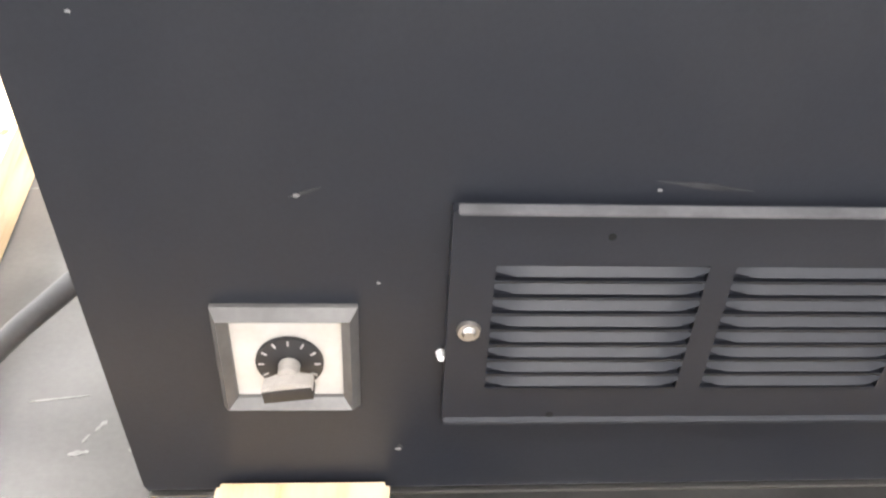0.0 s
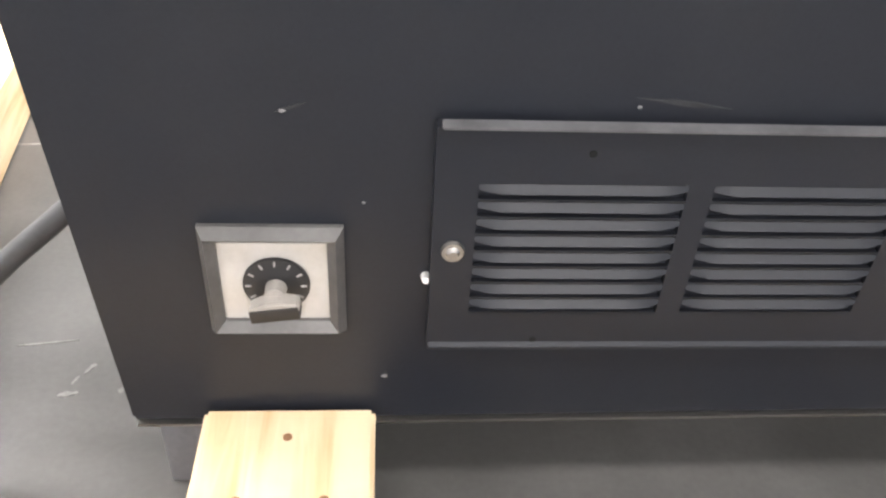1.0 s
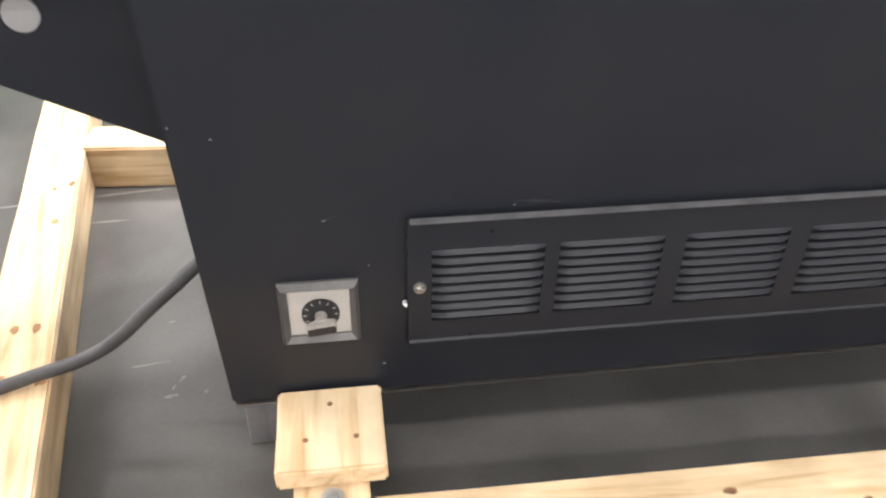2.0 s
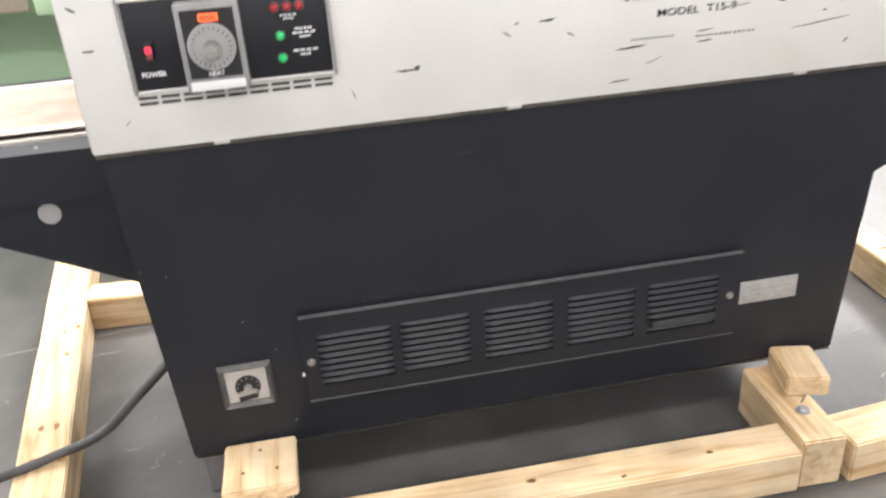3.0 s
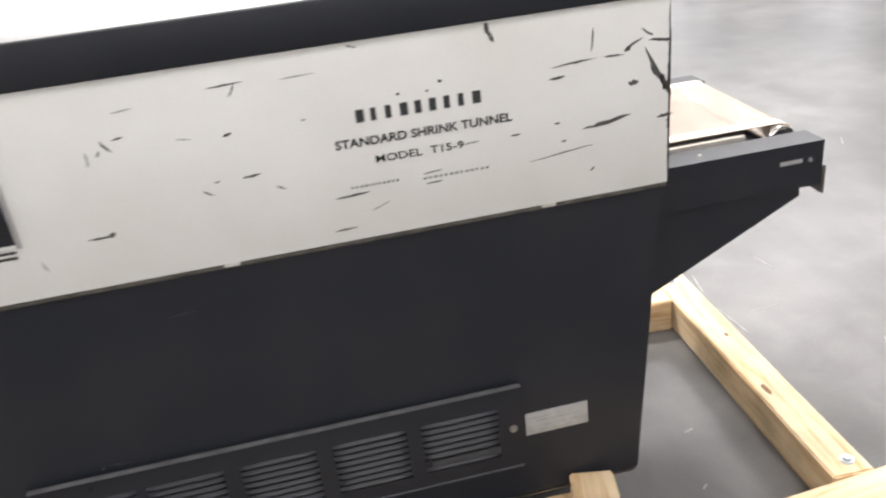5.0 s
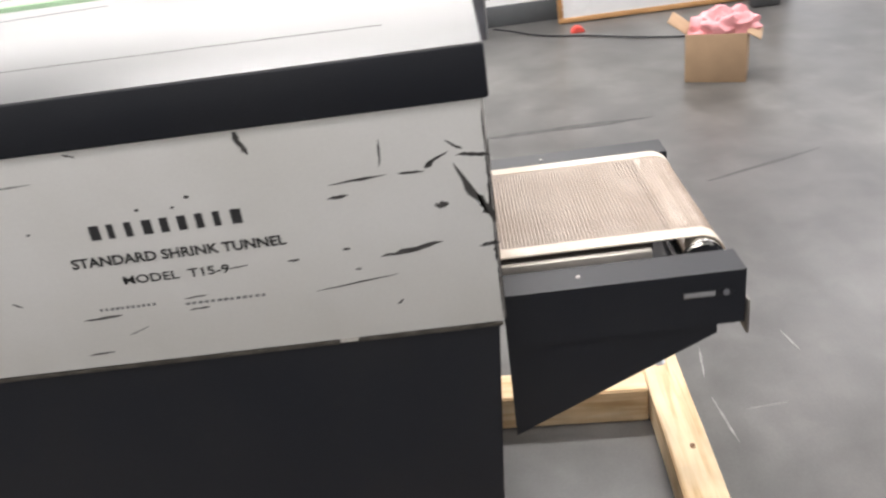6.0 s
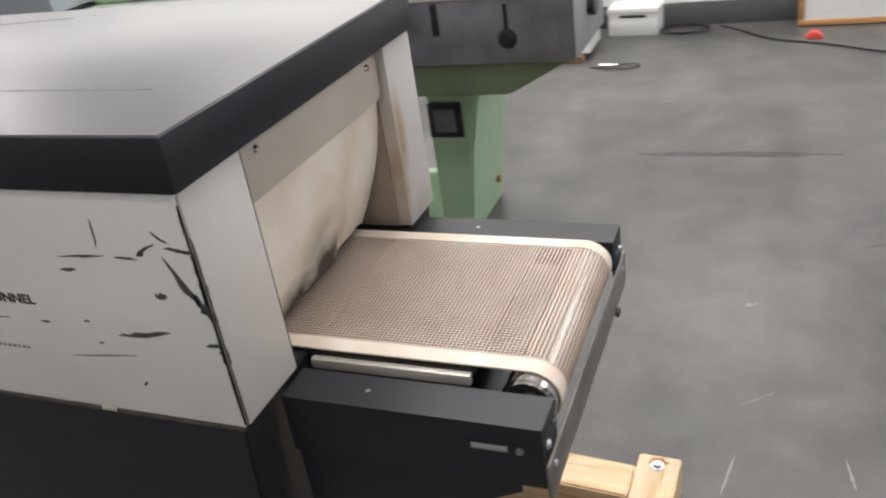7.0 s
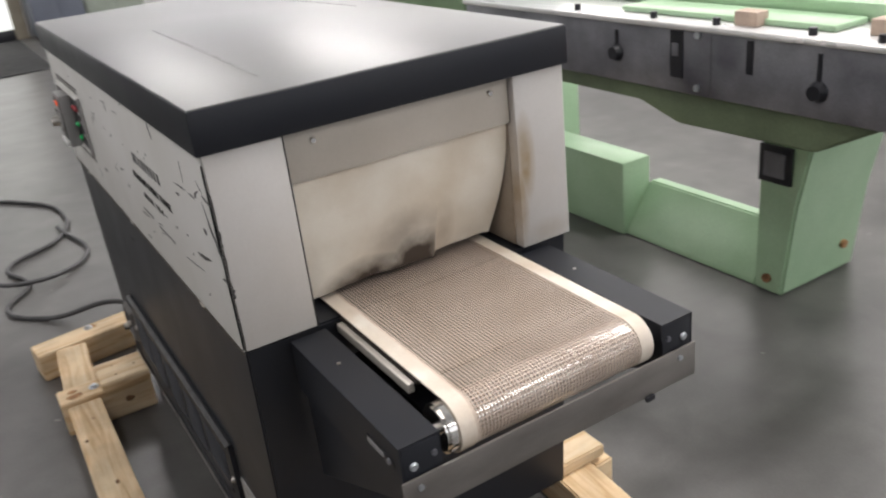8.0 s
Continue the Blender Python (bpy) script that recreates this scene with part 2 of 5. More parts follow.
def pine(name, seed):
    """Sawn softwood with grain along x of the object."""
    m = bpy.data.materials.new(name)
    m.use_nodes = True
    n, l = m.node_tree.nodes, m.node_tree.links
    b = n["Principled BSDF"]
    co, mp = n.new("ShaderNodeTexCoord"), n.new("ShaderNodeMapping")
    mp.inputs["Scale"].default_value = (1.2, 14, 14)
    mp.inputs["Location"].default_value = (seed * 3.1, seed * 1.7, 0)
    info = n.new("ShaderNodeObjectInfo")
    add = n.new("ShaderNodeVectorMath")
    l.new(co.outputs["Object"], add.inputs[0])
    l.new(info.outputs["Random"], add.inputs[1])
    l.new(add.outputs[0], mp.inputs[0])
    g = n.new("ShaderNodeTexNoise")
    g.inputs["Scale"].default_value, g.inputs["Detail"].default_value, g.inputs["Distortion"].default_value = 3.5, 7, 0.6
    l.new(mp.outputs[0], g.inputs["Vector"])
    r = n.new("ShaderNodeValToRGB")
    r.color_ramp.elements[0].position, r.color_ramp.elements[0].color = 0.32, (0.55, 0.355, 0.175, 1)
    r.color_ramp.elements[1].position, r.color_ramp.elements[1].color = 0.62, (0.79, 0.63, 0.415, 1)
    mid = r.color_ramp.elements.new(0.47)
    mid.color = (0.72, 0.53, 0.315, 1)
    l.new(g.outputs["Fac"], r.inputs[0])
    dirt = n.new("ShaderNodeTexNoise")
    dirt.inputs["Scale"].default_value, dirt.inputs["Detail"].default_value = 9, 6
    l.new(add.outputs[0], dirt.inputs["Vector"])
    mr = n.new("ShaderNodeMapRange")
    mr.inputs[1].default_value, mr.inputs[2].default_value, mr.inputs[3].default_value, mr.inputs[4].default_value = 0.3, 0.6, 0.72, 1.0
    l.new(dirt.outputs["Fac"], mr.inputs[0])
    mul = n.new("ShaderNodeMix")
    mul.data_type, mul.blend_type = "RGBA", "MULTIPLY"
    mul.inputs["Factor"].default_value = 1
    l.new(r.outputs[0], mul.inputs["A"])
    l.new(mr.outputs[0], mul.inputs["B"])
    l.new(mul.outputs["Result"], b.inputs["Base Color"])
    b.inputs["Roughness"].default_value = 0.65
    bp = n.new("ShaderNodeBump")
    bp.inputs["Strength"].default_value, bp.inputs["Distance"].default_value = 0.25, 0.002
    l.new(g.outputs["Fac"], bp.inputs["Height"])
    l.new(bp.outputs[0], b.inputs["Normal"])
    return m


PINE = pine("pine_lumber", 0.0)


def concrete():
    m = bpy.data.materials.new("polished_concrete")
    m.use_nodes = True
    n, l = m.node_tree.nodes, m.node_tree.links
    b = n["Principled BSDF"]
    co = n.new("ShaderNodeTexCoord")

    moved = n.new("ShaderNodeMapping")
    moved.inputs["Location"].default_value = (2.6, 1.9, 0)
    l.new(co.outputs["Object"], moved.inputs[0])

    def noise_node(scale, detail, dist=0.0):
        t = n.new("ShaderNodeTexNoise")
        t.inputs["Scale"].default_value, t.inputs["Detail"].default_value, t.inputs["Distortion"].default_value = scale, detail, dist
        l.new(moved.outputs[0], t.inputs["Vector"])
        return t

    cloud, patch, grit = noise_node(1.1, 5, 0.5), noise_node(5, 4, 0.3), noise_node(140, 3)
    stretch = n.new("ShaderNodeMapping")
    stretch.inputs["Scale"].default_value = (1.0, 0.22, 1.0)
    stretch.inputs["Rotation"].default_value = (0, 0, 0.35)
    l.new(co.outputs["Object"], stretch.inputs[0])
    streak_noise = n.new("ShaderNodeTexNoise")
    streak_noise.inputs["Scale"].default_value, streak_noise.inputs["Detail"].default_value = 4.5, 5
    l.new(stretch.outputs[0], streak_noise.inputs["Vector"])
    r = n.new("ShaderNodeValToRGB")
    r.color_ramp.elements[0].position, r.color_ramp.elements[0].color = 0.30, (0.072, 0.070, 0.068, 1)
    r.color_ramp.elements[1].position, r.color_ramp.elements[1].color = 0.72, (0.116, 0.113, 0.108, 1)
    l.new(cloud.outputs["Fac"], r.inputs[0])
    mr = n.new("ShaderNodeMapRange")
    mr.inputs[1].default_value, mr.inputs[2].default_value, mr.inputs[3].default_value, mr.inputs[4].default_value = 0.3, 0.7, 0.76, 1.22
    l.new(patch.outputs["Fac"], mr.inputs[0])
    mul = n.new("ShaderNodeMix")
    mul.data_type, mul.blend_type = "RGBA", "MULTIPLY"
    mul.inputs["Factor"].default_value = 1
    l.new(r.outputs[0], mul.inputs["A"])
    l.new(mr.outputs[0], mul.inputs["B"])
    mr2 = n.new("ShaderNodeMapRange")
    mr2.inputs[3].default_value, mr2.inputs[4].default_value = 0.85, 1.15
    l.new(grit.outputs["Fac"], mr2.inputs[0])
    mul2 = n.new("ShaderNodeMix")
    mul2.data_type, mul2.blend_type = "RGBA", "MULTIPLY"
    mul2.inputs["Factor"].default_value = 1
    l.new(mul.outputs["Result"], mul2.inputs["A"])
    l.new(mr2.outputs[0], mul2.inputs["B"])
    mr3 = n.new("ShaderNodeMapRange")
    mr3.inputs[1].default_value, mr3.inputs[2].default_value, mr3.inputs[3].default_value, mr3.inputs[4].default_value = 0.3, 0.7, 0.78, 1.20
    l.new(streak_noise.outputs["Fac"], mr3.inputs[0])
    mul3 = n.new("ShaderNodeMix")
    mul3.data_type, mul3.blend_type = "RGBA", "MULTIPLY"
    mul3.inputs["Factor"].default_value = 1
    l.new(mul2.outputs["Result"], mul3.inputs["A"])
    l.new(mr3.outputs[0], mul3.inputs["B"])
    # pale dried-on dust blotches
    blotch = noise_node(6.5, 6, 0.4)
    mr4 = n.new("ShaderNodeMapRange")
    mr4.inputs[1].default_value, mr4.inputs[2].default_value, mr4.inputs[3].default_value, mr4.inputs[4].default_value = 0.50, 0.85, 1.0, 1.25
    mr4.interpolation_type = "SMOOTHSTEP"
    l.new(blotch.outputs["Fac"], mr4.inputs[0])
    mul4 = n.new("ShaderNodeMix")
    mul4.data_type, mul4.blend_type = "RGBA", "MULTIPLY"
    mul4.inputs["Factor"].default_value = 1
    l.new(mul3.outputs["Result"], mul4.inputs["A"])
    l.new(mr4.outputs[0], mul4.inputs["B"])
    l.new(mul4.outputs["Result"], b.inputs["Base Color"])
    rg = n.new("ShaderNodeMapRange")
    rg.inputs[1].default_value, rg.inputs[2].default_value, rg.inputs[3].default_value, rg.inputs[4].default_value = 0.3, 0.7, 0.285, 0.36
    l.new(streak_noise.outputs["Fac"], rg.inputs[0])
    l.new(rg.outputs[0], b.inputs["Roughness"])
    bp = n.new("ShaderNodeBump")
    bp.inputs["Strength"].default_value, bp.inputs["Distance"].default_value = 0.06, 0.002
    l.new(grit.outputs["Fac"], bp.inputs["Height"])
    l.new(bp.outputs[0], b.inputs["Normal"])
    return m


CONCRETE = concrete()


# ---------------------------------------------------------------- mesh helpers
def add_box(bm, x0, x1, y0, y1, z0, z1, bevel=0.0, m=None, seg=2):
    b = bmesh.new()
    bmesh.ops.create_cube(b, size=1)
    bmesh.ops.transform(b, matrix=Matrix.Translation(((x0 + x1) / 2, (y0 + y1) / 2, (z0 + z1) / 2)) @ Matrix.Diagonal((x1 - x0, y1 - y0, z1 - z0, 1)), verts=b.verts)
    if bevel:
        bmesh.ops.bevel(b, geom=b.edges[:], offset=bevel, segments=seg, affect="EDGES", profile=0.5)
    if m is not None:
        bmesh.ops.transform(b, matrix=m, verts=b.verts)
    join(bm, b)
    return bm


def join(bm, other):
    me = bpy.data.meshes.new("tmp")
    other.to_mesh(me)
    other.free()
    bm.from_mesh(me)
    bpy.data.meshes.remove(me)


def add_cyl(bm, at, axis, r, h, seg=24, r2=None, bevel=0.0):
    """A cylinder from `at` along axis for h metres."""
    b = bmesh.new()
    bmesh.ops.create_cone(b, cap_ends=True, segments=seg, radius1=r, radius2=r if r2 is None else r2, depth=h)
    if bevel:
        bmesh.ops.bevel(b, geom=[e for e in b.edges if len(e.link_faces) == 2 and e.calc_face_angle() > 0.8], offset=bevel, segments=2, affect="EDGES")
    q = Vector((0, 0, 1)).rotation_difference(Vector(axis)).to_matrix().to_4x4()
    bmesh.ops.transform(b, matrix=Matrix.Translation(Vector(at) + Vector(axis).normalized() * h / 2) @ q, verts=b.verts)
    join(bm, b)
    return bm


def prism(bm, outline, axis, a, b, bevel=0.0):
    """A closed outline (pairs) swept along axis from a to b. axis y: pairs are x, z; axis x: y, z; axis z: x, y."""
    w = bmesh.new()

    def place(p, v):
        return {"y": (p[0], v, p[1]), "x": (v, p[0], p[1]), "z": (p[0], p[1], v)}[axis]

    lo, hi = [w.verts.new(place(p, a)) for p in outline], [w.verts.new(place(p, b)) for p in outline]
    w.faces.new(lo)
    w.faces.new(hi[::-1])
    for i in range(len(outline)):
        j = (i + 1) % len(outline)
        w.faces.new((lo[i], hi[i], hi[j], lo[j]))
    bmesh.ops.recalc_face_normals(w, faces=w.faces[:])
    if bevel:
        bmesh.ops.bevel(w, geom=w.edges[:], offset=bevel, segments=2, affect="EDGES")
    join(bm, w)
    return bm


def mesh_of(name, bm, mat, smooth=True):
    me = bpy.data.meshes.new(name)
    bm.to_mesh(me)
    bm.free()
    me.materials.append(mat)
    if smooth:
        me.shade_smooth()
        me.set_sharp_from_angle(angle=radians(35))
    return me


def part(name, bm, mat, parent=None, label="", smooth=True):
    ob = new(name, mesh_of(name, bm, mat, smooth))
    if parent is not None:
        ob.parent = parent
    if label:
        ob["label"] = label
    return ob


def thing(name, at, label, category, group="", kind=""):
    ob = new(name)
    ob.location = at
    bpy.context.view_layer.update()
    return tagged(ob, label, category, group, kind)


def boxed(name, dims, mat, parent, label="", bevel=0.001):
    bm = add_box(bmesh.new(), *dims, bevel)
    return part(name, bm, mat, parent, label)


def tube(name, pts, r, mat, parent=None, label="", cyclic=False):
    cu = bpy.data.curves.new(name, "CURVE")
    cu.dimensions, cu.bevel_depth, cu.bevel_resolution, cu.resolution_u = "3D", r, 3, 8
    sp = cu.splines.new("BEZIER")
    sp.bezier_points.add(len(pts) - 1)
    for p, q in zip(sp.bezier_points, pts):
        p.co = q
        p.handle_left_type = p.handle_right_type = "AUTO"
    sp.use_cyclic_u = cyclic
    cu.use_fill_caps = True
    ob = new(name, cu)
    me = bpy.data.meshes.new_from_object(ob.evaluated_get(bpy.context.evaluated_depsgraph_get()))
    bpy.data.objects.remove(ob)
    me.materials.append(mat)
    me.shade_smooth()
    ob = new(name, me)
    if parent is not None:
        ob.parent = parent
    if label:
        ob["label"] = label
    return ob


# ---------------------------------------------------------------- setting
floor = part("floor", add_box(bmesh.new(), -9.2, 12.0, -9.0, 12.0, -0.2, 0.0), CONCRETE, smooth=False)
tagged(floor, "polished grey concrete floor with scuffs and stains", "floor", kind="structure")
# ceiling and outer walls, mostly out of view, added for bounce and reflections
ceiling = part("ceiling", add_box(bmesh.new(), -9.2, 12.0, -9.0, 12.0, 5.0, 5.2), HALL, smooth=False)
tagged(ceiling, "pale grey hall ceiling", "ceiling", kind="structure")
for nm, d in (("wall_west", (-9.4, -9.2, -9.0, 12.0, 0, 5.0)), ("wall_east", (12.0, 12.2, -9.0, 12.0, 0, 5.0)),
              ("wall_south", (-9.4, 12.2, -9.2, -9.0, 0, 5.0)), ("wall_north", (-9.4, 12.2, 12.0, 12.2, 0, 5.0))):
    tagged(part(nm, add_box(bmesh.new(), *d), HALL, smooth=False), "plain grey hall wall", "wall", kind="structure")
tagged(part("wall_partition", add_box(bmesh.new(), -9.2, 3.46, 4.44, 4.62, 0, 3.2), WALL, smooth=False), "white painted partition wall", "wall", kind="structure")
tagged(part("baseboard", add_box(bmesh.new(), -9.2, 3.46, 4.425, 4.44, 0, 0.13, 0.003), BASEB), "dark grey baseboard along a white wall", "baseboard", kind="structure")

# ---------------------------------------------------------------- the shrink tunnel
L, D = 1.358, 0.612
ZB, ZW, ZT, ZL = 0.110, 0.711, 1.011, 1.074   # cabinet foot, cream hood foot, hood top, lid top
tunnel = thing("shrink_tunnel", (0, 0, 0), "charcoal and cream shrink tunnel with scratched paint in a pine skid", "machine")


def cabinet():
    """Lower cabinet: slightly tapering sheet-metal shell."""
    bm = bmesh.new()
    xl, xr, zr = 0.032, L - 0.048, ZB + 0.012
    pts = [(xl, 0.004, ZB), (xr, 0.004, zr), (xr, D - 0.006, zr), (xl, D - 0.006, ZB),
           (0.004, 0.004, ZW - 0.003), (L - 0.006, 0.004, ZW - 0.003), (L - 0.006, D - 0.006, ZW - 0.003), (0.004, D - 0.006, ZW - 0.003)]
    v = [bm.verts.new(p) for p in pts]
    for f in ((0, 3, 2, 1), (4, 5, 6, 7), (0, 1, 5, 4), (1, 2, 6, 5), (2, 3, 7, 6), (3, 0, 4, 7)):
        bm.faces.new([v[i] for i in f])
    bmesh.ops.bevel(bm, geom=bm.edges[:], offset=0.003, segments=2, affect="EDGES")
    body = part("cabinet", bm, DARK, tunnel, "charcoal painted sheet-metal cabinet with dust and chips")
    bm = prism(bmesh.new(), [(xl + 0.004, ZB - 0.0024), (xr - 0.004, zr - 0.0024), (xr - 0.004, zr - 0.0005), (xl + 0.004, ZB - 0.0005)], "y", 0.001, 0.012)
    part("bottom_flange", bm, ALU, body, "bare metal bottom edge", smooth=False)
    # added block: stops light and the view through under the cabinet
    boxed("under_shade_block", (0.16, L - 0.22, 0.26, D - 0.05, 0.0, ZB - 0.0005), BLACK, body, "added black block that keeps the underside dark", 0.003)
    for x in (0.055, 0.082, L - 0.13):
        boxed("levelling_foot", (x - 0.015, x + 0.015, 0.03, 0.06, 0.0, ZB - 0.004), IRON, body, bevel=0.003)
    for x in (0.07, L - 0.13):
        boxed("levelling_foot", (x - 0.015, x + 0.015, D - 0.08, D - 0.05, 0.0, ZB - 0.004), IRON, body, bevel=0.003)
    return body


body = cabinet()


def hood():
    """Cream hood: two long sides, end uprights, transoms and the tunnel's inside."""
    t = 0.003
    front = boxed("hood_front", (0, L, 0, t, ZW, ZT), CREAM, tunnel, "scratched cream front panel", 0.0012)
    boxed("hood_back", (0, L, D - t, D, ZW, ZT), CREAM, tunnel, bevel=0.0012)
    for sx in (0, 1):
        x0, x1 = ((L - 0.020, L + 0.003) if sx else (-0.003, 0.020))
        for y0, y1 in ((t + 0.0005, 0.1165), (0.5095, D - t - 0.0005)):
            boxed("upright", (x0, x1, y0, y1, ZW + 0.001, ZT), UPRIGHT if y0 < 0.2 else STAINED, tunnel, "greyer cream end upright", 0.0015)
        xa, xb = (L - 0.016, L - 0.010) if sx else (0.010, 0.016)
        boxed("edge_strip", (*sorted((x0 + 0.001, x1 - 0.0006)), 0.1167, 0.1188, ZW + 0.001, ZT), EDGE_STRIP, tunnel, "thin dark strip along the upright's inner edge", 0.0006)
        tr = boxed("transom", (xa, xb, 0.1205, 0.5075, 0.934, ZT), YELLOWED, tunnel, "yellowed cream strip over the opening", 0.001)
        for y in (0.165, 0.472):
            bm = add_cyl(bmesh.new(), (xb if sx else xa, y, 0.991), (1 if sx else -1, 0, 0), 0.006, 0.004, 16, 0.004)
            part("screw", bm, CHROME, tr)
    for y0, y1, e in ((0.112, 0.1175, 0.034), (0.5085, 0.514, 0.0205)):
        boxed("tunnel_wall", (e, L - e, y0, y1, ZW, ZT - 0.002), BROWNISH, tunnel, "brownish cream inner wall", 0.0005)
    boxed("seam", (0.002, L - 0.002, -0.0015, 0.001, ZW - 0.006, ZW - 0.0005), SEAM, tunnel, "dull brown seam strip under the hood", 0.0005)
    for x in (0.19, 0.655, 1.155):
        boxed("seam_tab", (x - 0.012, x + 0.012, -0.002, 0.001, ZW - 0.004, ZW + 0.0005), UPRIGHT, tunnel, bevel=0.0005)
    return front


front = hood()

lid = boxed("lid", (-0.008, L + 0.010, -0.006, D + 0.006, ZT + 0.0005, ZL), DARK, tunnel, "charcoal lid with a glossy smudged top", 0.004)
boxed("top_sheet", (-0.005, L + 0.007, -0.003, D + 0.003, ZL - 0.002, ZL + 0.0008), DARK_TOP, lid, "glossy dusty lid top", 0.0004)
boxed("lid_edge_trim", (-0.002, L + 0.003, -0.003, 0.001, ZT - 0.002, ZT), CREAM, tunnel, "bright paint edge under the lid", 0.0005)


def lid_smudge(pts, w, k):
    """A rubbed dark trail on the lid's top."""
    rr = random.Random(k)
    n = 18
    left, right = [], []
    for i in range(n + 1):
        u = i / n
        a, b, c = (Vector(p) for p in pts)
        p = a * (1 - u) ** 2 + b * 2 * u * (1 - u) + c * u * u
        d = ((b - a) * (1 - u) + (c - b) * u).normalized()
        q = w * (0.25 + 0.75 * math.sin(math.pi * u)) * rr.uniform(0.6, 1.2) / 2
        left.append((p.x - d.y * q, p.y + d.x * q))
        right.append((p.x + d.y * q, p.y - d.x * q))
    part("smudge", prism(bmesh.new(), left + right[::-1], "z", ZL - 0.001, ZL + 0.0012), SMUDGE, lid, smooth=False)


SMUDGE = material("greasy_smudge", (0.035, 0.035, 0.036), 0.44, var=0.25, scale=20, fine=150, spec=0.6, coat=0.25)
for k, (p, w) in enumerate(((((0.55, 0.158), (0.92, 0.152), (1.25, 0.137)), 0.0045), (((0.42, 0.505), (0.58, 0.53), (0.76, 0.545)), 0.003))):
    lid_smudge(p, w * 1.6, k)


def flap(sx):
    """Two hanging cloth curtains that part only at the foot, the wider one scorched there."""
    x_top, x_bot = (L - 0.019, L - 0.068) if sx else (0.019, 0.068)
    inwards = -1 if sx else 1
    for k, (y0, y1, zb, cloth) in enumerate(((0.1245, 0.370, 0.719, FLAP_SOOT), (0.352, 0.5065, 0.722, FLAP_SCORCHED))):
        bm = bmesh.new()
        nu, nv = 24, 20
        rows = []
        for j in range(nv + 1):
            v = j / nv
            row = []
            for i in range(nu + 1):
                u = i / nu
                y = y0 + (y1 - y0) * u
                if k:
                    y -= 0.020 * u * max(0.0, v - 0.22) ** 1.3
                sag = 0.006 * math.sin(math.pi * u) + 0.004 * noise.noise((y * 22, k * 3.0, 1.0))
                z = 0.932 + (zb + max(-0.002, sag) - 0.932) * v
                bulge = 0.005 * math.sin(math.pi * v) + 0.006 * v * noise.noise((y * 7, v * 2.4, k * 5.0))
                x = x_top + (x_bot - x_top) * v ** 1.15 - inwards * bulge + inwards * k * (0.0014 + 0.007 * v ** 3)
                row.append(bm.verts.new((x, y, z)))
            rows.append(row)
        for j in range(nv):
            for i in range(nu):
                bm.faces.new((rows[j][i], rows[j][i + 1], rows[j + 1][i + 1], rows[j + 1][i]))
        bmesh.ops.recalc_face_normals(bm, faces=bm.faces[:])
        bmesh.ops.solidify(bm, geom=bm.faces[:], thickness=0.0012)
        part("curtain", bm, cloth, tunnel, "cream heat-cloth curtain with soot at its foot")


FLAP_SOOT = blotted(FLAP, "sooty_heat_cloth", ((0.258, 0.708, 0.130, 0.068, 1.05), (0.335, 0.722, 0.065, 0.085, 1.0), (0.205, 0.700, 0.100, 0.042, 0.9), (0.315, 0.775, 0.085, 0.070, 0.32), (0.14, 0.73, 0.03, 0.10, 0.14)), (0.07, 0.052, 0.038))
FLAP_SCORCHED = blotted(FLAP, "browned_heat_cloth", ((0.385, 0.74, 0.030, 0.10, 0.30), (0.44, 0.72, 0.05, 0.04, 0.18)), (0.30, 0.22, 0.14))
flap(1)
flap(0)


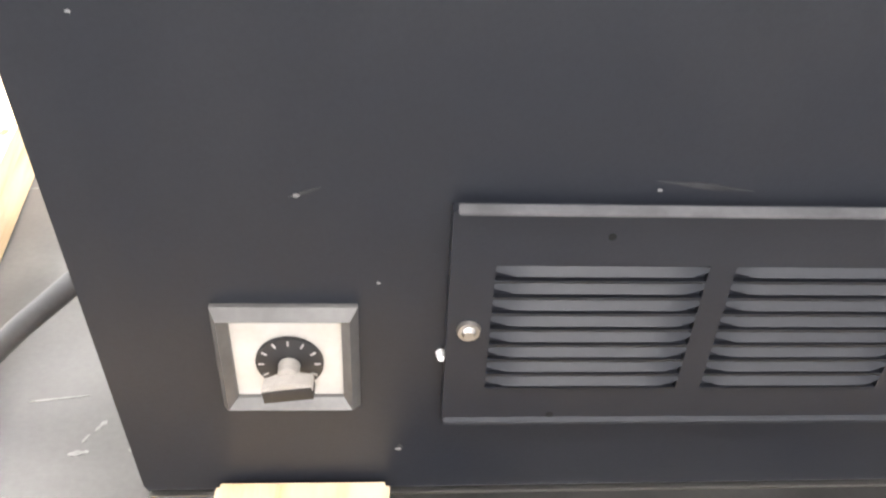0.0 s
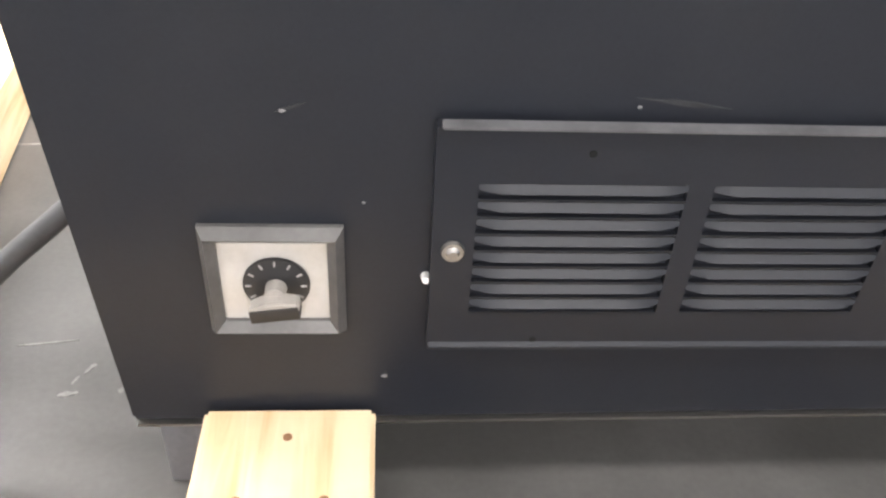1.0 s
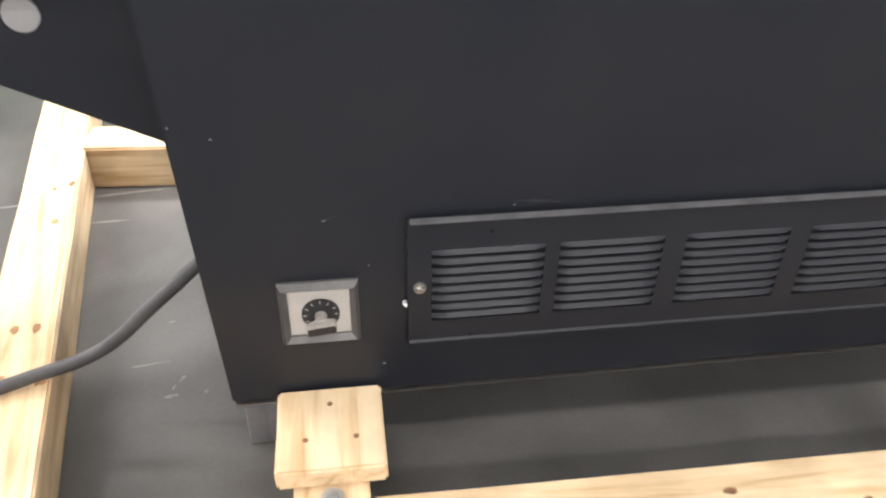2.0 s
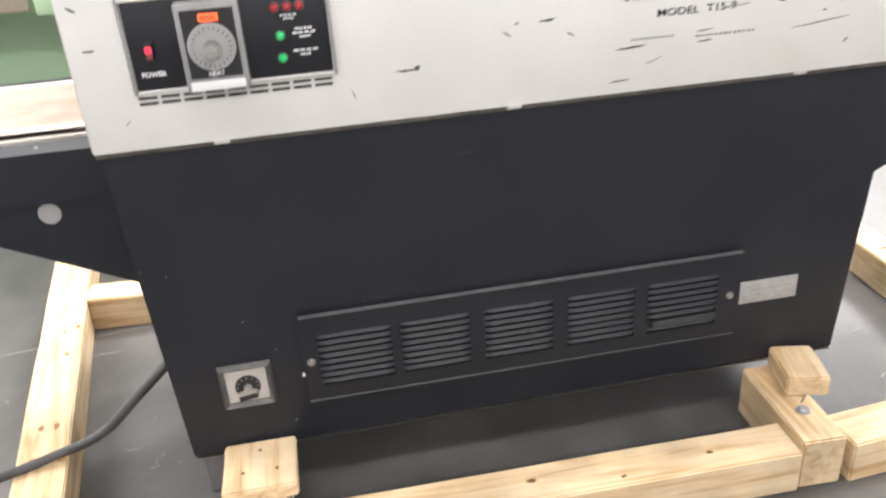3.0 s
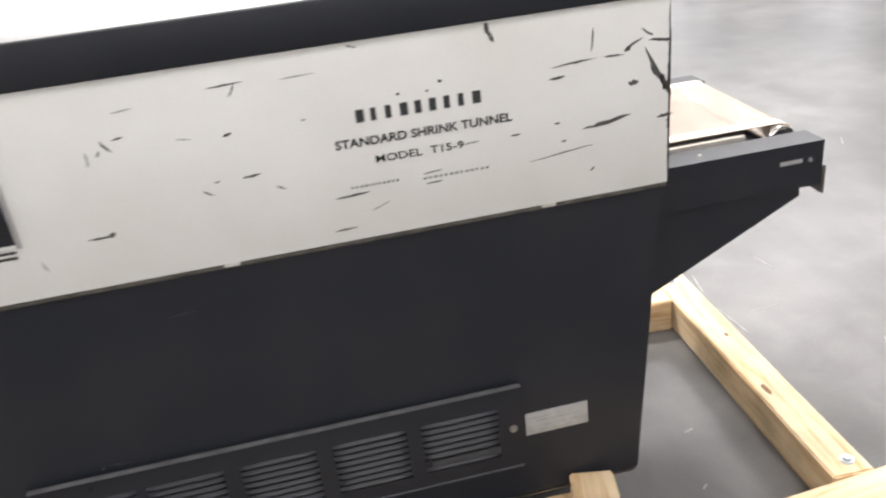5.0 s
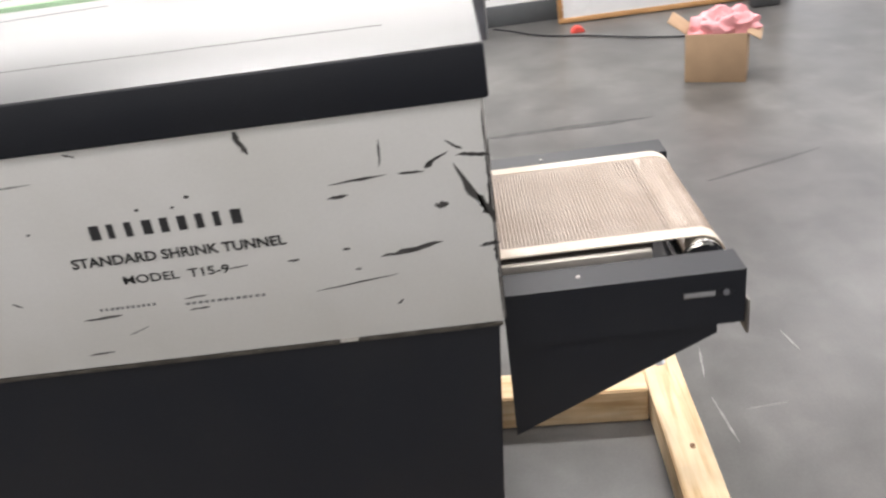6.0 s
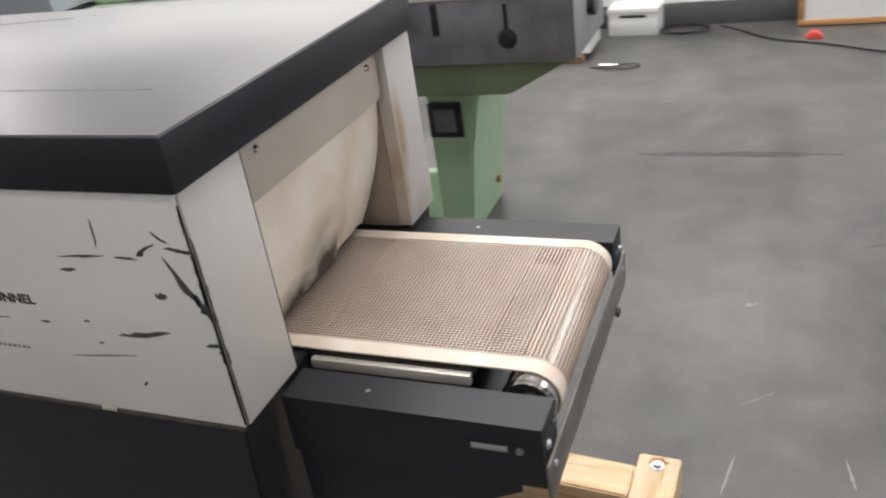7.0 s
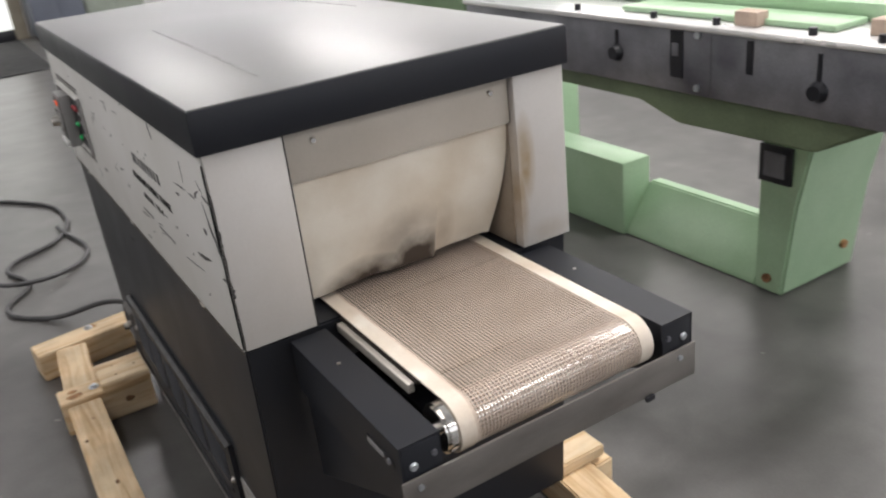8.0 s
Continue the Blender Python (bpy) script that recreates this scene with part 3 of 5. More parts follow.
def conveyor(sx):
    """One overhanging end of the belt conveyor; sx 1 leaves the tunnel towards +x, 0 towards -x."""
    s = 1 if sx else -1
    ox = L if sx else 0.0

    def X(d):
        return ox + s * d

    def bx(name, d0, d1, y0, y1, z0, z1, mat, parent, label="", bevel=0.0015):
        a, b = sorted((X(d0), X(d1)))
        return boxed(name, (a, b, y0, y1, z0, z1), mat, parent, label, bevel)

    reach = 0.334
    for k, (y0, y1) in enumerate(((0.070, 0.128), (0.500, 0.560))):
        outer, inner = (y0, y1) if k == 0 else (y1, y0)
        inw = 1 if k == 0 else -1
        # pressed channel: top flange, outer web, inner lip
        prof = [(outer, 0.618), (outer, 0.703), (inner, 0.703), (inner, 0.677), (inner - inw * 0.002, 0.677), (inner - inw * 0.002, 0.7005), (outer + inw * 0.0025, 0.7005), (outer + inw * 0.0025, 0.618)]
        bm = prism(bmesh.new(), prof, "x", X(0.0035), X(reach))
        ch = part("guide_channel", bm, DARK, tunnel, "charcoal folded conveyor side channel", smooth=False)
        bm = bmesh.new()
        a, b = sorted((outer + inw * 0.003, outer + inw * 0.058))
        add_box(bm, *sorted((X(reach - 0.003), X(reach))), a, b, 0.625, 0.6995, 0.0006)
        part("channel_end", bm, DARK, ch)
        bm = add_cyl(bmesh.new(), (X(reach), (y0 + y1) / 2 - inw * 0.012, 0.670), (s, 0, 0), 0.0065, 0.004, 18, 0.005, 0.001)
        part("bolt", bm, GALV, ch)
        bm = add_cyl(bmesh.new(), (X(reach), (y0 + y1) / 2 + inw * 0.018, 0.677), (s, 0, 0), 0.004, 0.003, 14)
        part("bolt", bm, IRON, ch)
        # adjusting slot with a screw
        sy = outer - inw * 0.0012
        bm = add_box(bmesh.new(), *sorted((X(0.246), X(0.318))), *sorted((sy, sy + inw * 0.001)), 0.664, 0.677, 0.0004)
        part("slot", bm, BLACK, ch)
        bm = add_box(bmesh.new(), *sorted((X(0.249), X(0.292))), *sorted((sy - inw * 0.001, sy + inw * 0.0005)), 0.667, 0.6745, 0.0003)
        part("slide_plate", bm, PLATE_GREY, ch, "dull zinc slide in the adjusting slot")
        bm = add_cyl(bmesh.new(), (X(0.307), sy, 0.6705), (0, -inw, 0), 0.0045, 0.003, 14, 0.0038)
        part("bolt", bm, GREY_STEEL, ch)
        # three-cornered bracket plate, set in under the channel
        by = outer + inw * 0.010
        prof = [(X(0.002), 0.448), (X(0.300), 0.597), (X(0.295), 0.690), (X(0.002), 0.690)]
        bm = prism(bmesh.new(), prof, "y", by, by + inw * 0.003)
        br = part("bracket", bm, DARK, tunnel, "charcoal three-cornered support plate", smooth=False)
        if not sx and k == 0:
            bm = add_cyl(bmesh.new(), (X(0.112), by, 0.597), (0, -1, 0), 0.0185, 0.003, 32, 0.018)
            part("hole_plug", bm, PANEL_GREY, br, "round grey hole plug")
        rv = add_cyl(bmesh.new(), (X(0.11), (y0 + y1) / 2, 0.703), (0, 0, 1), 0.003, 0.0012, 12)
        part("rivet", rv, ALU, ch)
    # end strip between the channels
    st = bx("end_strip", reach + 0.002, reach + 0.006, 0.066, 0.562, 0.600, 0.655, WORN_STRIP, tunnel, "bare metal strip across the conveyor end", 0.001)
    for y in (0.09, 0.53):
        part("screw", add_cyl(bmesh.new(), (X(reach + 0.006), y, 0.641), (s, 0, 0), 0.004, 0.003, 12), GALV, st)
    part("latch", add_box(bmesh.new(), *sorted((X(reach + 0.006), X(reach + 0.012))), 0.46, 0.476, 0.596, 0.604, 0.001), BLACK, st)
    # bed under the belt
    bx("slider_bed", -0.10, 0.228, 0.1575, 0.492, 0.700, 0.706, SLIDER, tunnel, "near-black steel bed under the belt")
    bx("slider_edge", 0.004, 0.225, 0.1460, 0.1565, 0.690, 0.7048, BRIGHT_STRIP, tunnel, "pale bare-metal slider strip")
    # black plate added between the runs to keep the gap by the roller dark
    bx("inner_tray", 0.180, 0.264, 0.1575, 0.484, 0.664, 0.667, BLACK, tunnel)
    bx("under_pan", 0.004, 0.300, 0.139, 0.491, 0.640, 0.644, BLACK, tunnel)
    # roller
    rc, rr = 0.2965, 0.036
    zc = 0.712 - rr
    bm = add_cyl(bmesh.new(), (X(rc), 0.142, zc), (0, 1, 0), rr - 0.0015, 0.346, 40, bevel=0.004)
    ro = part("end_roller", bm, CHROME, tunnel, "chromed conveyor end roller")
    part("axle", add_cyl(bmesh.new(), (X(rc), 0.085, zc), (0, 1, 0), 0.008, 0.46, 16), STEEL, ro)
    # belt path: top run, round the roller, back under
    path = [(X(d), 0.712) for d in np.linspace(-0.10, rc, 50)]
    path += [(X(rc + rr * math.sin(a)), zc + rr * math.cos(a)) for a in np.linspace(0.12, math.pi, 14)]
    path += [(X(d), zc - rr) for d in np.linspace(rc - 0.02, 0.0, 8)]
    cum = [0.0]
    for p, q in zip(path, path[1:]):
        cum.append(cum[-1] + math.dist(p, q))

    def ribbon(y0, y1, lift, thick):
        """A flat ribbon along the path."""
        b = bmesh.new()
        prev = None
        for i, p in enumerate(path):
            q0, q1 = path[max(0, i - 1)], path[min(len(path) - 1, i + 1)]
            tx, tz = q1[0] - q0[0], q1[1] - q0[1]
            ln = math.hypot(tx, tz)
            nx, nz = -tz / ln * s, tx / ln * s
            ring = [b.verts.new((p[0] + nx * h, y, p[1] + nz * h)) for y, h in ((y0, lift), (y1, lift), (y1, lift + thick), (y0, lift + thick))]
            if prev:
                for a in range(4):
                    b.faces.new((prev[a], prev[(a + 1) % 4], ring[(a + 1) % 4], ring[a]))
            prev = ring
        bmesh.ops.recalc_face_normals(b, faces=b.faces[:])
        return b

    belt = part("belt", ribbon(0.182, 0.186, 0.0, 0.0012), BELT, tunnel, "tan open-mesh conveyor belt")
    for y0, y1 in ((0.158, 0.1815), (0.4605, 0.484)):
        part("belt_edging", ribbon(y0, y1, 0.0, 0.0022), BELT_EDGE, belt, "off-white reinforced belt edge")
    # the open weave: lengthwise and crosswise threads
    mesh = bmesh.new()
    pitch = 0.0055
    y = 0.1880
    while y < 0.460:
        join(mesh, ribbon(y - 0.00075, y + 0.00075, 0.0, 0.0011))
        y += pitch
    d, i = 0.0, 0
    while d < cum[-1]:
        while i < len(cum) - 2 and cum[i + 1] < d:
            i += 1
        f = (d - cum[i]) / (cum[i + 1] - cum[i])
        px, pz = path[i][0] + (path[i + 1][0] - path[i][0]) * f, path[i][1] + (path[i + 1][1] - path[i][1]) * f
        tx, tz = path[i + 1][0] - path[i][0], path[i + 1][1] - path[i][1]
        ln = math.hypot(tx, tz)
        tx, tz = tx / ln * 0.00075, tz / ln * 0.00075
        nx, nz = -tz / 0.00075 * s * 0.0014, tx / 0.00075 * s * 0.0014
        vs = [mesh.verts.new(p) for p in ((px - tx, 0.18, pz - tz), (px + tx, 0.18, pz + tz), (px + tx, 0.462, pz + tz), (px - tx, 0.462, pz - tz),
                                          (px - tx + nx, 0.18, pz - tz + nz), (px + tx + nx, 0.18, pz + tz + nz), (px + tx + nx, 0.462, pz + tz + nz), (px - tx + nx, 0.462, pz - tz + nz))]
        for fc in ((4, 5, 6, 7), (0, 1, 5, 4), (2, 3, 7, 6)):
            mesh.faces.new([vs[k] for k in fc])
        d += pitch
    ob = part("mesh_threads", mesh, BELT, belt, "tan woven mesh threads", smooth=False)
    ob["kind"] = "stuff"


conveyor(1)
conveyor(0)


def louvre_panel():
    x0, x1, z0, z1 = 0.256, 1.082, 0.200, 0.379
    groups = ((0.284, 0.417), (0.434, 0.560), (0.587, 0.717), (0.744, 0.875), (0.900, 1.040))
    zt, zb, rows = 0.340, 0.232, 8
    # sheet with one opening behind every group
    bm = bmesh.new()
    ya, yb = -0.0060, 0.0045
    xs = [x0] + [v for g in groups for v in g] + [x1]
    for i in range(0, len(xs), 2):
        add_box(bm, xs[i], xs[i + 1], ya, yb, zb, zt)
    add_box(bm, x0, x1, ya, yb, zt, z1)
    add_box(bm, x0, x1, ya, yb, z0, zb)
    bmesh.ops.remove_doubles(bm, verts=bm.verts, dist=0.00001)
    pan = part("louvre_panel", bm, DARK, tunnel, "charcoal ventilation panel with pressed louvres", smooth=False)
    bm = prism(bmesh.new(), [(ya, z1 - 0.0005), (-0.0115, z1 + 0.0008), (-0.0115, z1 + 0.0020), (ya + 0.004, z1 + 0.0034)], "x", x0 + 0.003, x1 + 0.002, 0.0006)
    part("lip", bm, LIP_CHARCOAL, pan, "lighter charcoal top lip")
    bm = prism(bmesh.new(), [(ya + 0.001, z0 + 0.006), (ya - 0.0022, z0 + 0.0015), (ya - 0.0010, z0 - 0.0025), (0.003, z0 - 0.0025), (0.003, z0 + 0.006)], "x", x0 + 0.001, x1 - 0.001, 0.0005)
    part("bottom_lip", bm, DARK, pan)
    pitch = (zt - zb) / rows
    for gi, (a, b) in enumerate(groups):
        boxed("recess", (a, b, -0.0016, -0.0006, zb, zt), DARK, pan, bevel=0)
        me = None
        for r in range(rows):
            if gi == 4 and r == 6:
                continue
            z = zt - r * pitch
            if me is None:
                bm = bmesh.new()
                w = b - a
                # pressed hood: tapering ends, open below
                n = 10
                top, low = [], []
                for i in range(n + 1):
                    u = i / n * w
                    e = min(1.0, min(u, w - u) / 0.004)
                    top.append((u, ya - 0.0001, -0.0004))
                    low.append((u, ya - 0.0001 - 0.0042 * math.sin(e * math.pi / 2), -0.0056 + 0.0006 * (1 - e)))
                for shift in (0.0, 0.0008):
                    tv, lv = [bm.verts.new((p[0], p[1] + shift, p[2] - shift)) for p in top], [bm.verts.new((p[0], p[1] + shift, p[2])) for p in low]
                    for i in range(n):
                        bm.faces.new((tv[i], tv[i + 1], lv[i + 1], lv[i]))
                bmesh.ops.recalc_face_normals(bm, faces=bm.faces[:])
                me = mesh_of("louvre", bm, DARK)
            ob = new("louvre", me)
            ob.parent, ob.location = pan, (a, 0, z)
            boxed_bar(pan, a, b, z - pitch, z - pitch + 0.0014)
    # the torn louvres of the last group
    bm = prism(bmesh.new(), [(-0.0061, 0.2570), (-0.0085, 0.2515), (-0.0098, 0.2465), (-0.0090, 0.2460), (-0.0077, 0.2515), (-0.0053, 0.2570)], "x", 0.912, 1.039, 0.0004)
    part("bent_louvre", bm, BENT, pan, "torn louvre bent outwards, lighter charcoal")
    part("screw_hole", add_cyl(bmesh.new(), (0.908, -0.0060, 0.264), (0, -1, 0), 0.0042, 0.0006, 14), HOLE, pan)
    for x, z, r in ((0.270, 0.287, 0.0080), (1.066, 0.290, 0.0075)):
        bm = add_cyl(bmesh.new(), (x, ya, z), (0, -1, 0), r, 0.003, 20, r * 0.9)
        add_cyl(bm, (x, ya - 0.003, z), (0, -1, 0), r * 0.62, 0.003, 20, r * 0.4)
        part("screw", bm, ALU, pan, "bright domed screw")
    part("screw", add_cyl(bmesh.new(), (0.2535, 0.003, 0.258), (0, -1, 0.2), 0.0036, 0.007, 9, 0.0024), WHITE_PLASTIC, pan, "white chipped screw head")
    for x, z in ((0.352, 0.362), (0.332, 0.207)):
        part("screw_hole", add_cyl(bmesh.new(), (x, ya + 0.0002, z), (0, -1, 0), 0.0026, 0.0006, 12), HOLE, pan)


_bars = {}


def boxed_bar(pan, a, b, z0, z1):
    """The flat strip of sheet left between two louvres."""
    key = (round(b - a, 4), round(z1 - z0, 4))
    if key not in _bars:
        _bars[key] = mesh_of("louvre_bar", add_box(bmesh.new(), 0, b - a, -0.0058, -0.002, 0, z1 - z0), DARK, False)
    ob = new("louvre_bar", _bars[key])
    ob.parent, ob.location = pan, (a, 0, z0)


BENT = material("bent_louvre_charcoal", (0.032, 0.032, 0.035), 0.4, var=0.3, scale=40, fine=200)
LIP_CHARCOAL = material("lighter_charcoal", (0.13, 0.13, 0.135), 0.35, 0.1, var=0.2, scale=30, fine=200)
louvre_panel()

# silver plate with unreadable lines
plate = boxed("rating_plate", (1.091, 1.210, 0.0015, 0.0042, 0.260, 0.308), PLATE, tunnel, "blank silver rating plate", 0.0006)
for z in (0.296, 0.288, 0.276, 0.268):
    boxed("print_line", (1.098, 1.198 - 0.02 * ((z * 1000) % 3), 0.0009, 0.0014, z, z + 0.0022), RUBBED, plate, bevel=0)


def thermostat():
    x0, x1, z0, z1 = 0.105, 0.199, 0.211, 0.301
    w = 0.011
    box = boxed("thermostat", (x0 + w, x1 - w, 0.0002, 0.0034, z0 + w, z1 - w), FACEPLATE, tunnel, "recessed off-white thermostat with a black dial", 0)
    rim = bmesh.new()
    yo, yi = -0.0005, -0.0095
    # four mitred, bevelled frame bars
    c = [(x0, z0), (x1, z0), (x1, z1), (x0, z1)]
    i_ = [(x0 + w, z0 + w), (x1 - w, z0 + w), (x1 - w, z1 - w), (x0 + w, z1 - w)]
    m_ = [(x0 + w * .45, z0 + w * .45), (x1 - w * .45, z0 + w * .45), (x1 - w * .45, z1 - w * .45), (x0 + w * .45, z1 - w * .45)]
    for k in range(4):
        j = (k + 1) % 4
        b = bmesh.new()
        vs = [b.verts.new((p[0], y, p[1])) for p, y in ((c[k], 0.0035), (c[j], 0.0035), (c[k], yo), (c[j], yo), (m_[k], yi), (m_[j], yi), (i_[k], -0.003), (i_[j], -0.003), (i_[k], 0.0035), (i_[j], 0.0035))]
        for q in ((0, 1, 3, 2), (2, 3, 5, 4), (4, 5, 7, 6), (6, 7, 9, 8)):
            b.faces.new([vs[v] for v in q])
        bmesh.ops.recalc_face_normals(b, faces=b.faces[:])
        part("frame_bar", b, STEEL_DULL, box, "dull metal frame bar", smooth=False)
    cx, cz = 0.1530, 0.254
    dial = part("dial", add_cyl(bmesh.new(), (cx, 0.0, cz), (0, -1, 0), 0.0225, 0.003, 48, bevel=0.0006), DIAL, box, "black dial with white numerals")
    for k in range(9):
        a = radians(-120 + k * 30)
        m = pose(cx + 0.0185 * math.sin(a), -0.0034, cz + 0.0185 * math.cos(a), 0, math.degrees(a), 0)
        part("dial_mark", add_box(bmesh.new(), -0.0006, 0.0006, -0.0003, 0.0003, -0.002, 0.002, 0, m), FADED_INK, box)
    part("knob_boss", add_cyl(bmesh.new(), (cx, -0.003, cz - 0.001), (0, -1, 0), 0.0075, 0.012, 24, 0.0068, 0.001), BRASS, box)
    bm = prism(bmesh.new(), [(-0.0165, -0.0045), (0.0, -0.0050), (0.0165, -0.0045), (0.0165, 0.0015), (0.005, 0.005), (-0.005, 0.005), (-0.0165, 0.0015)], "y", -0.024, -0.011, 0.0012)
    bmesh.ops.transform(bm, matrix=pose(cx, 0, cz - 0.004, 0, -8, 0), verts=bm.verts)
    part("knob", bm, BRASS, box, "tarnished bar knob")
    # the bar's shaded underside and front, put in as black slabs
    bm = add_box(bmesh.new(), -0.0165, 0.0165, -0.024, -0.012, -0.0090, -0.0046, 0.0008, pose(cx, 0, cz - 0.0035, 0, -8, 0))
    add_box(bm, -0.0163, 0.0163, -0.0252, -0.0238, -0.0090, 0.0008, 0.0005, pose(cx, 0, cz - 0.0035, 0, -8, 0))
    part("knob_underside", bm, KNOB_SHADE, box, "black slabs for the knob's shaded underside and front")


STEEL_DULL = material("dull_zinc", (0.16, 0.155, 0.15), 0.5, 0.5, var=0.15, scale=20, fine=200)
thermostat()


# ---------------------------------------------------------------- hood front: controls, lettering, scratches
def lettering(text, x, z, size, mat, parent, name="lettering", y=-0.0006, align="CENTER", width=None, bold=0.0):
    cu = bpy.data.curves.new(name, "FONT")
    cu.body, cu.size, cu.align_x, cu.align_y = text, size, align, "CENTER"
    cu.offset, cu.extrude, cu.resolution_u = bold, 0.0003, 3
    ob = new(name, cu)
    bpy.context.view_layer.update()
    k = width / ob.dimensions.x if width else 1.0
    me = bpy.data.meshes.new_from_object(ob.evaluated_get(bpy.context.evaluated_depsgraph_get()))
    bpy.data.objects.remove(ob)
    me.transform(pose(x, y, z, 90, 0, 0) @ Matrix.Diagonal((k, 1, 1, 1)))
    me.materials.clear()
    me.materials.append(mat)
    ob = new(name, me)
    ob.parent = parent
    return ob


def bars(n, x0, x1, z0, z1, mat, parent, gap=0.3, y=-0.0008, seed=1, name="print_mark"):
    """Plain blocks in place of writing that is not to be lettered."""
    rnd = random.Random(seed)
    step = (x1 - x0) / n
    for i in range(n):
        a = x0 + i * step
        b = a + step * (1 - gap * rnd.uniform(0.7, 1.2))
        boxed(name, (a, b, y, y + 0.0006, z0, z1), mat, parent, bevel=0)


bars(9, 0.872, 1.068, 0.8945, 0.9135, WORN_INK, front, gap=0.56)
lettering("STANDARD SHRINK TUNNEL", 0.970, 0.8645, 0.0185, INK, front, width=0.268, bold=0.0004)
lettering("MODEL  T15-9", 0.959, 0.8345, 0.0165, INK, front, width=0.134, bold=0.0001)
bars(11, 0.850, 0.925, 0.795, 0.7985, GREY_INK, front, gap=0.45, seed=2)
bars(13, 0.960, 1.066, 0.790, 0.7935, GREY_INK, front, gap=0.45, seed=3)


def control_panel():
    cp = boxed("control_panel", (0.086, 0.373, -0.0025, -0.0002, 0.802, 0.928), BLACK, tunnel, "black control panel with lit red, amber and green lamps", 0.0008)
    boxed("bottom_trim", (0.085, 0.374, -0.006, -0.0004, 0.7980, 0.8012), CREAM, cp, bevel=0.0005)
    boxed("edge_trim", (0.0795, 0.0845, -0.007, -0.0004, 0.7965, 0.9345), PANEL_GREY, cp, "grey moulded panel edge", 0.001)
    boxed("edge_trim", (0.3745, 0.3795, -0.007, -0.0004, 0.7965, 0.9345), PANEL_GREY, cp, "grey moulded panel edge", 0.001)
    boxed("top_trim", (0.085, 0.374, -0.010, -0.0004, 0.9303, 0.9345), CREAM, cp, "cream moulded ledge over the panel", 0.001)
    # rows of narrow vent slots above and below; dark strips paint their shade
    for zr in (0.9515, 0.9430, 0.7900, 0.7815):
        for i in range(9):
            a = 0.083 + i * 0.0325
            boxed("vent_slot", (a, a + 0.027, -0.0009, -0.0003, zr - 0.0022, zr + 0.0022), SLOT_SHADE, cp, bevel=0)
    # thermostat housing
    boxed("controller_frame", (0.160, 0.250, -0.030, -0.003, 0.797, 0.925), PANEL_GREY, cp, "grey metal controller housing", 0.003)
    boxed("controller_face", (0.168, 0.242, -0.0315, -0.0305, 0.818, 0.915), DIAL, cp, bevel=0)
    boxed("name_plate", (0.166, 0.244, -0.036, -0.0305, 0.8005, 0.8135), WHITE_PLASTIC, cp, "white blank name strip", 0.001)
    boxed("amber_window", (0.193, 0.220, -0.034, -0.0318, 0.898, 0.909), LAMP_AMBER, cp, "lit amber window", 0.001)
    bars(4, 0.196, 0.217, 0.9015, 0.9055, LENS_OFF, cp, gap=0.25, y=-0.0343)
    part("dial_skirt", add_cyl(bmesh.new(), (0.205, -0.0318, 0.862), (0, -1, 0), 0.0345, 0.004, 48, 0.033, 0.0008), CLEAR, cp, "grey dial skirt")
    for i in range(24):
        a = radians(i * 15)
        m = pose(0.205 + 0.027 * math.sin(a), -0.0362, 0.862 + 0.027 * math.cos(a), 0, math.degrees(a), 0)
        part("dial_mark", add_box(bmesh.new(), -0.0005, 0.0005, -0.0003, 0.0003, -0.0025, 0.0025, 0, m), INK, cp)
    part("dial_knob", add_cyl(bmesh.new(), (0.205, -0.036, 0.860), (0, -1, 0), 0.013, 0.018, 32, 0.011, 0.0015), ALU, cp, "metal dial knob")
    part("knob_cap", add_cyl(bmesh.new(), (0.205, -0.0541, 0.860), (0, -1, 0), 0.008, 0.001, 24), CHROME, cp)
    lettering("HEAT", 0.205, 0.823, 0.009, PALE_INK, cp, y=-0.0318, bold=0.0003)
    # power switch
    boxed("rocker_switch", (0.107, 0.119, -0.008, -0.0026, 0.846, 0.872), BLACK, cp, bevel=0.001)
    boxed("red_light", (0.1085, 0.1175, -0.0105, -0.0082, 0.856, 0.866), LAMP_RED, cp, "lit red switch lens", 0.001)
    boxed("switch_lower", (0.1085, 0.1175, -0.0100, -0.0082, 0.847, 0.8555), LENS_OFF, cp, "unlit red switch half", 0.001)
    lettering("POWER", 0.113, 0.824, 0.010, PALE_INK, cp, y=-0.0028, bold=0.0004)
    # signal lamps
    def jewel(x, z, mat, r=0.0080):
        part("lamp_bezel", add_cyl(bmesh.new(), (x, -0.0026, z), (0, -1, 0), r, 0.004, 24, r * 0.95, 0.0006), STEEL_DULL, cp)
        bm = bmesh.new()
        bmesh.ops.create_uvsphere(bm, u_segments=18, v_segments=10, radius=r * 0.82)
        bmesh.ops.transform(bm, matrix=Matrix.Translation((x, -0.0066, z)), verts=bm.verts)
        part("lens", bm, mat, cp)
    for x in (0.299, 0.317, 0.335):
        jewel(x, 0.903, LENS_RED)
    jewel(0.302, 0.862, LENS_GREEN)
    jewel(0.301, 0.829, LENS_GREEN)
    for x0, x1, z in ((0.305, 0.330, 0.889), (0.310, 0.325, 0.884), (0.324, 0.350, 0.868), (0.320, 0.355, 0.862), (0.330, 0.346, 0.856), (0.318, 0.356, 0.836), (0.328, 0.344, 0.830)):
        bars(4, x0, x1, z, z + 0.003, PALE_INK, cp, gap=0.2, y=-0.0031)


SLOT_SHADE = plain("slot_shade_paint", (0.05, 0.045, 0.04), 0.7)
control_panel()


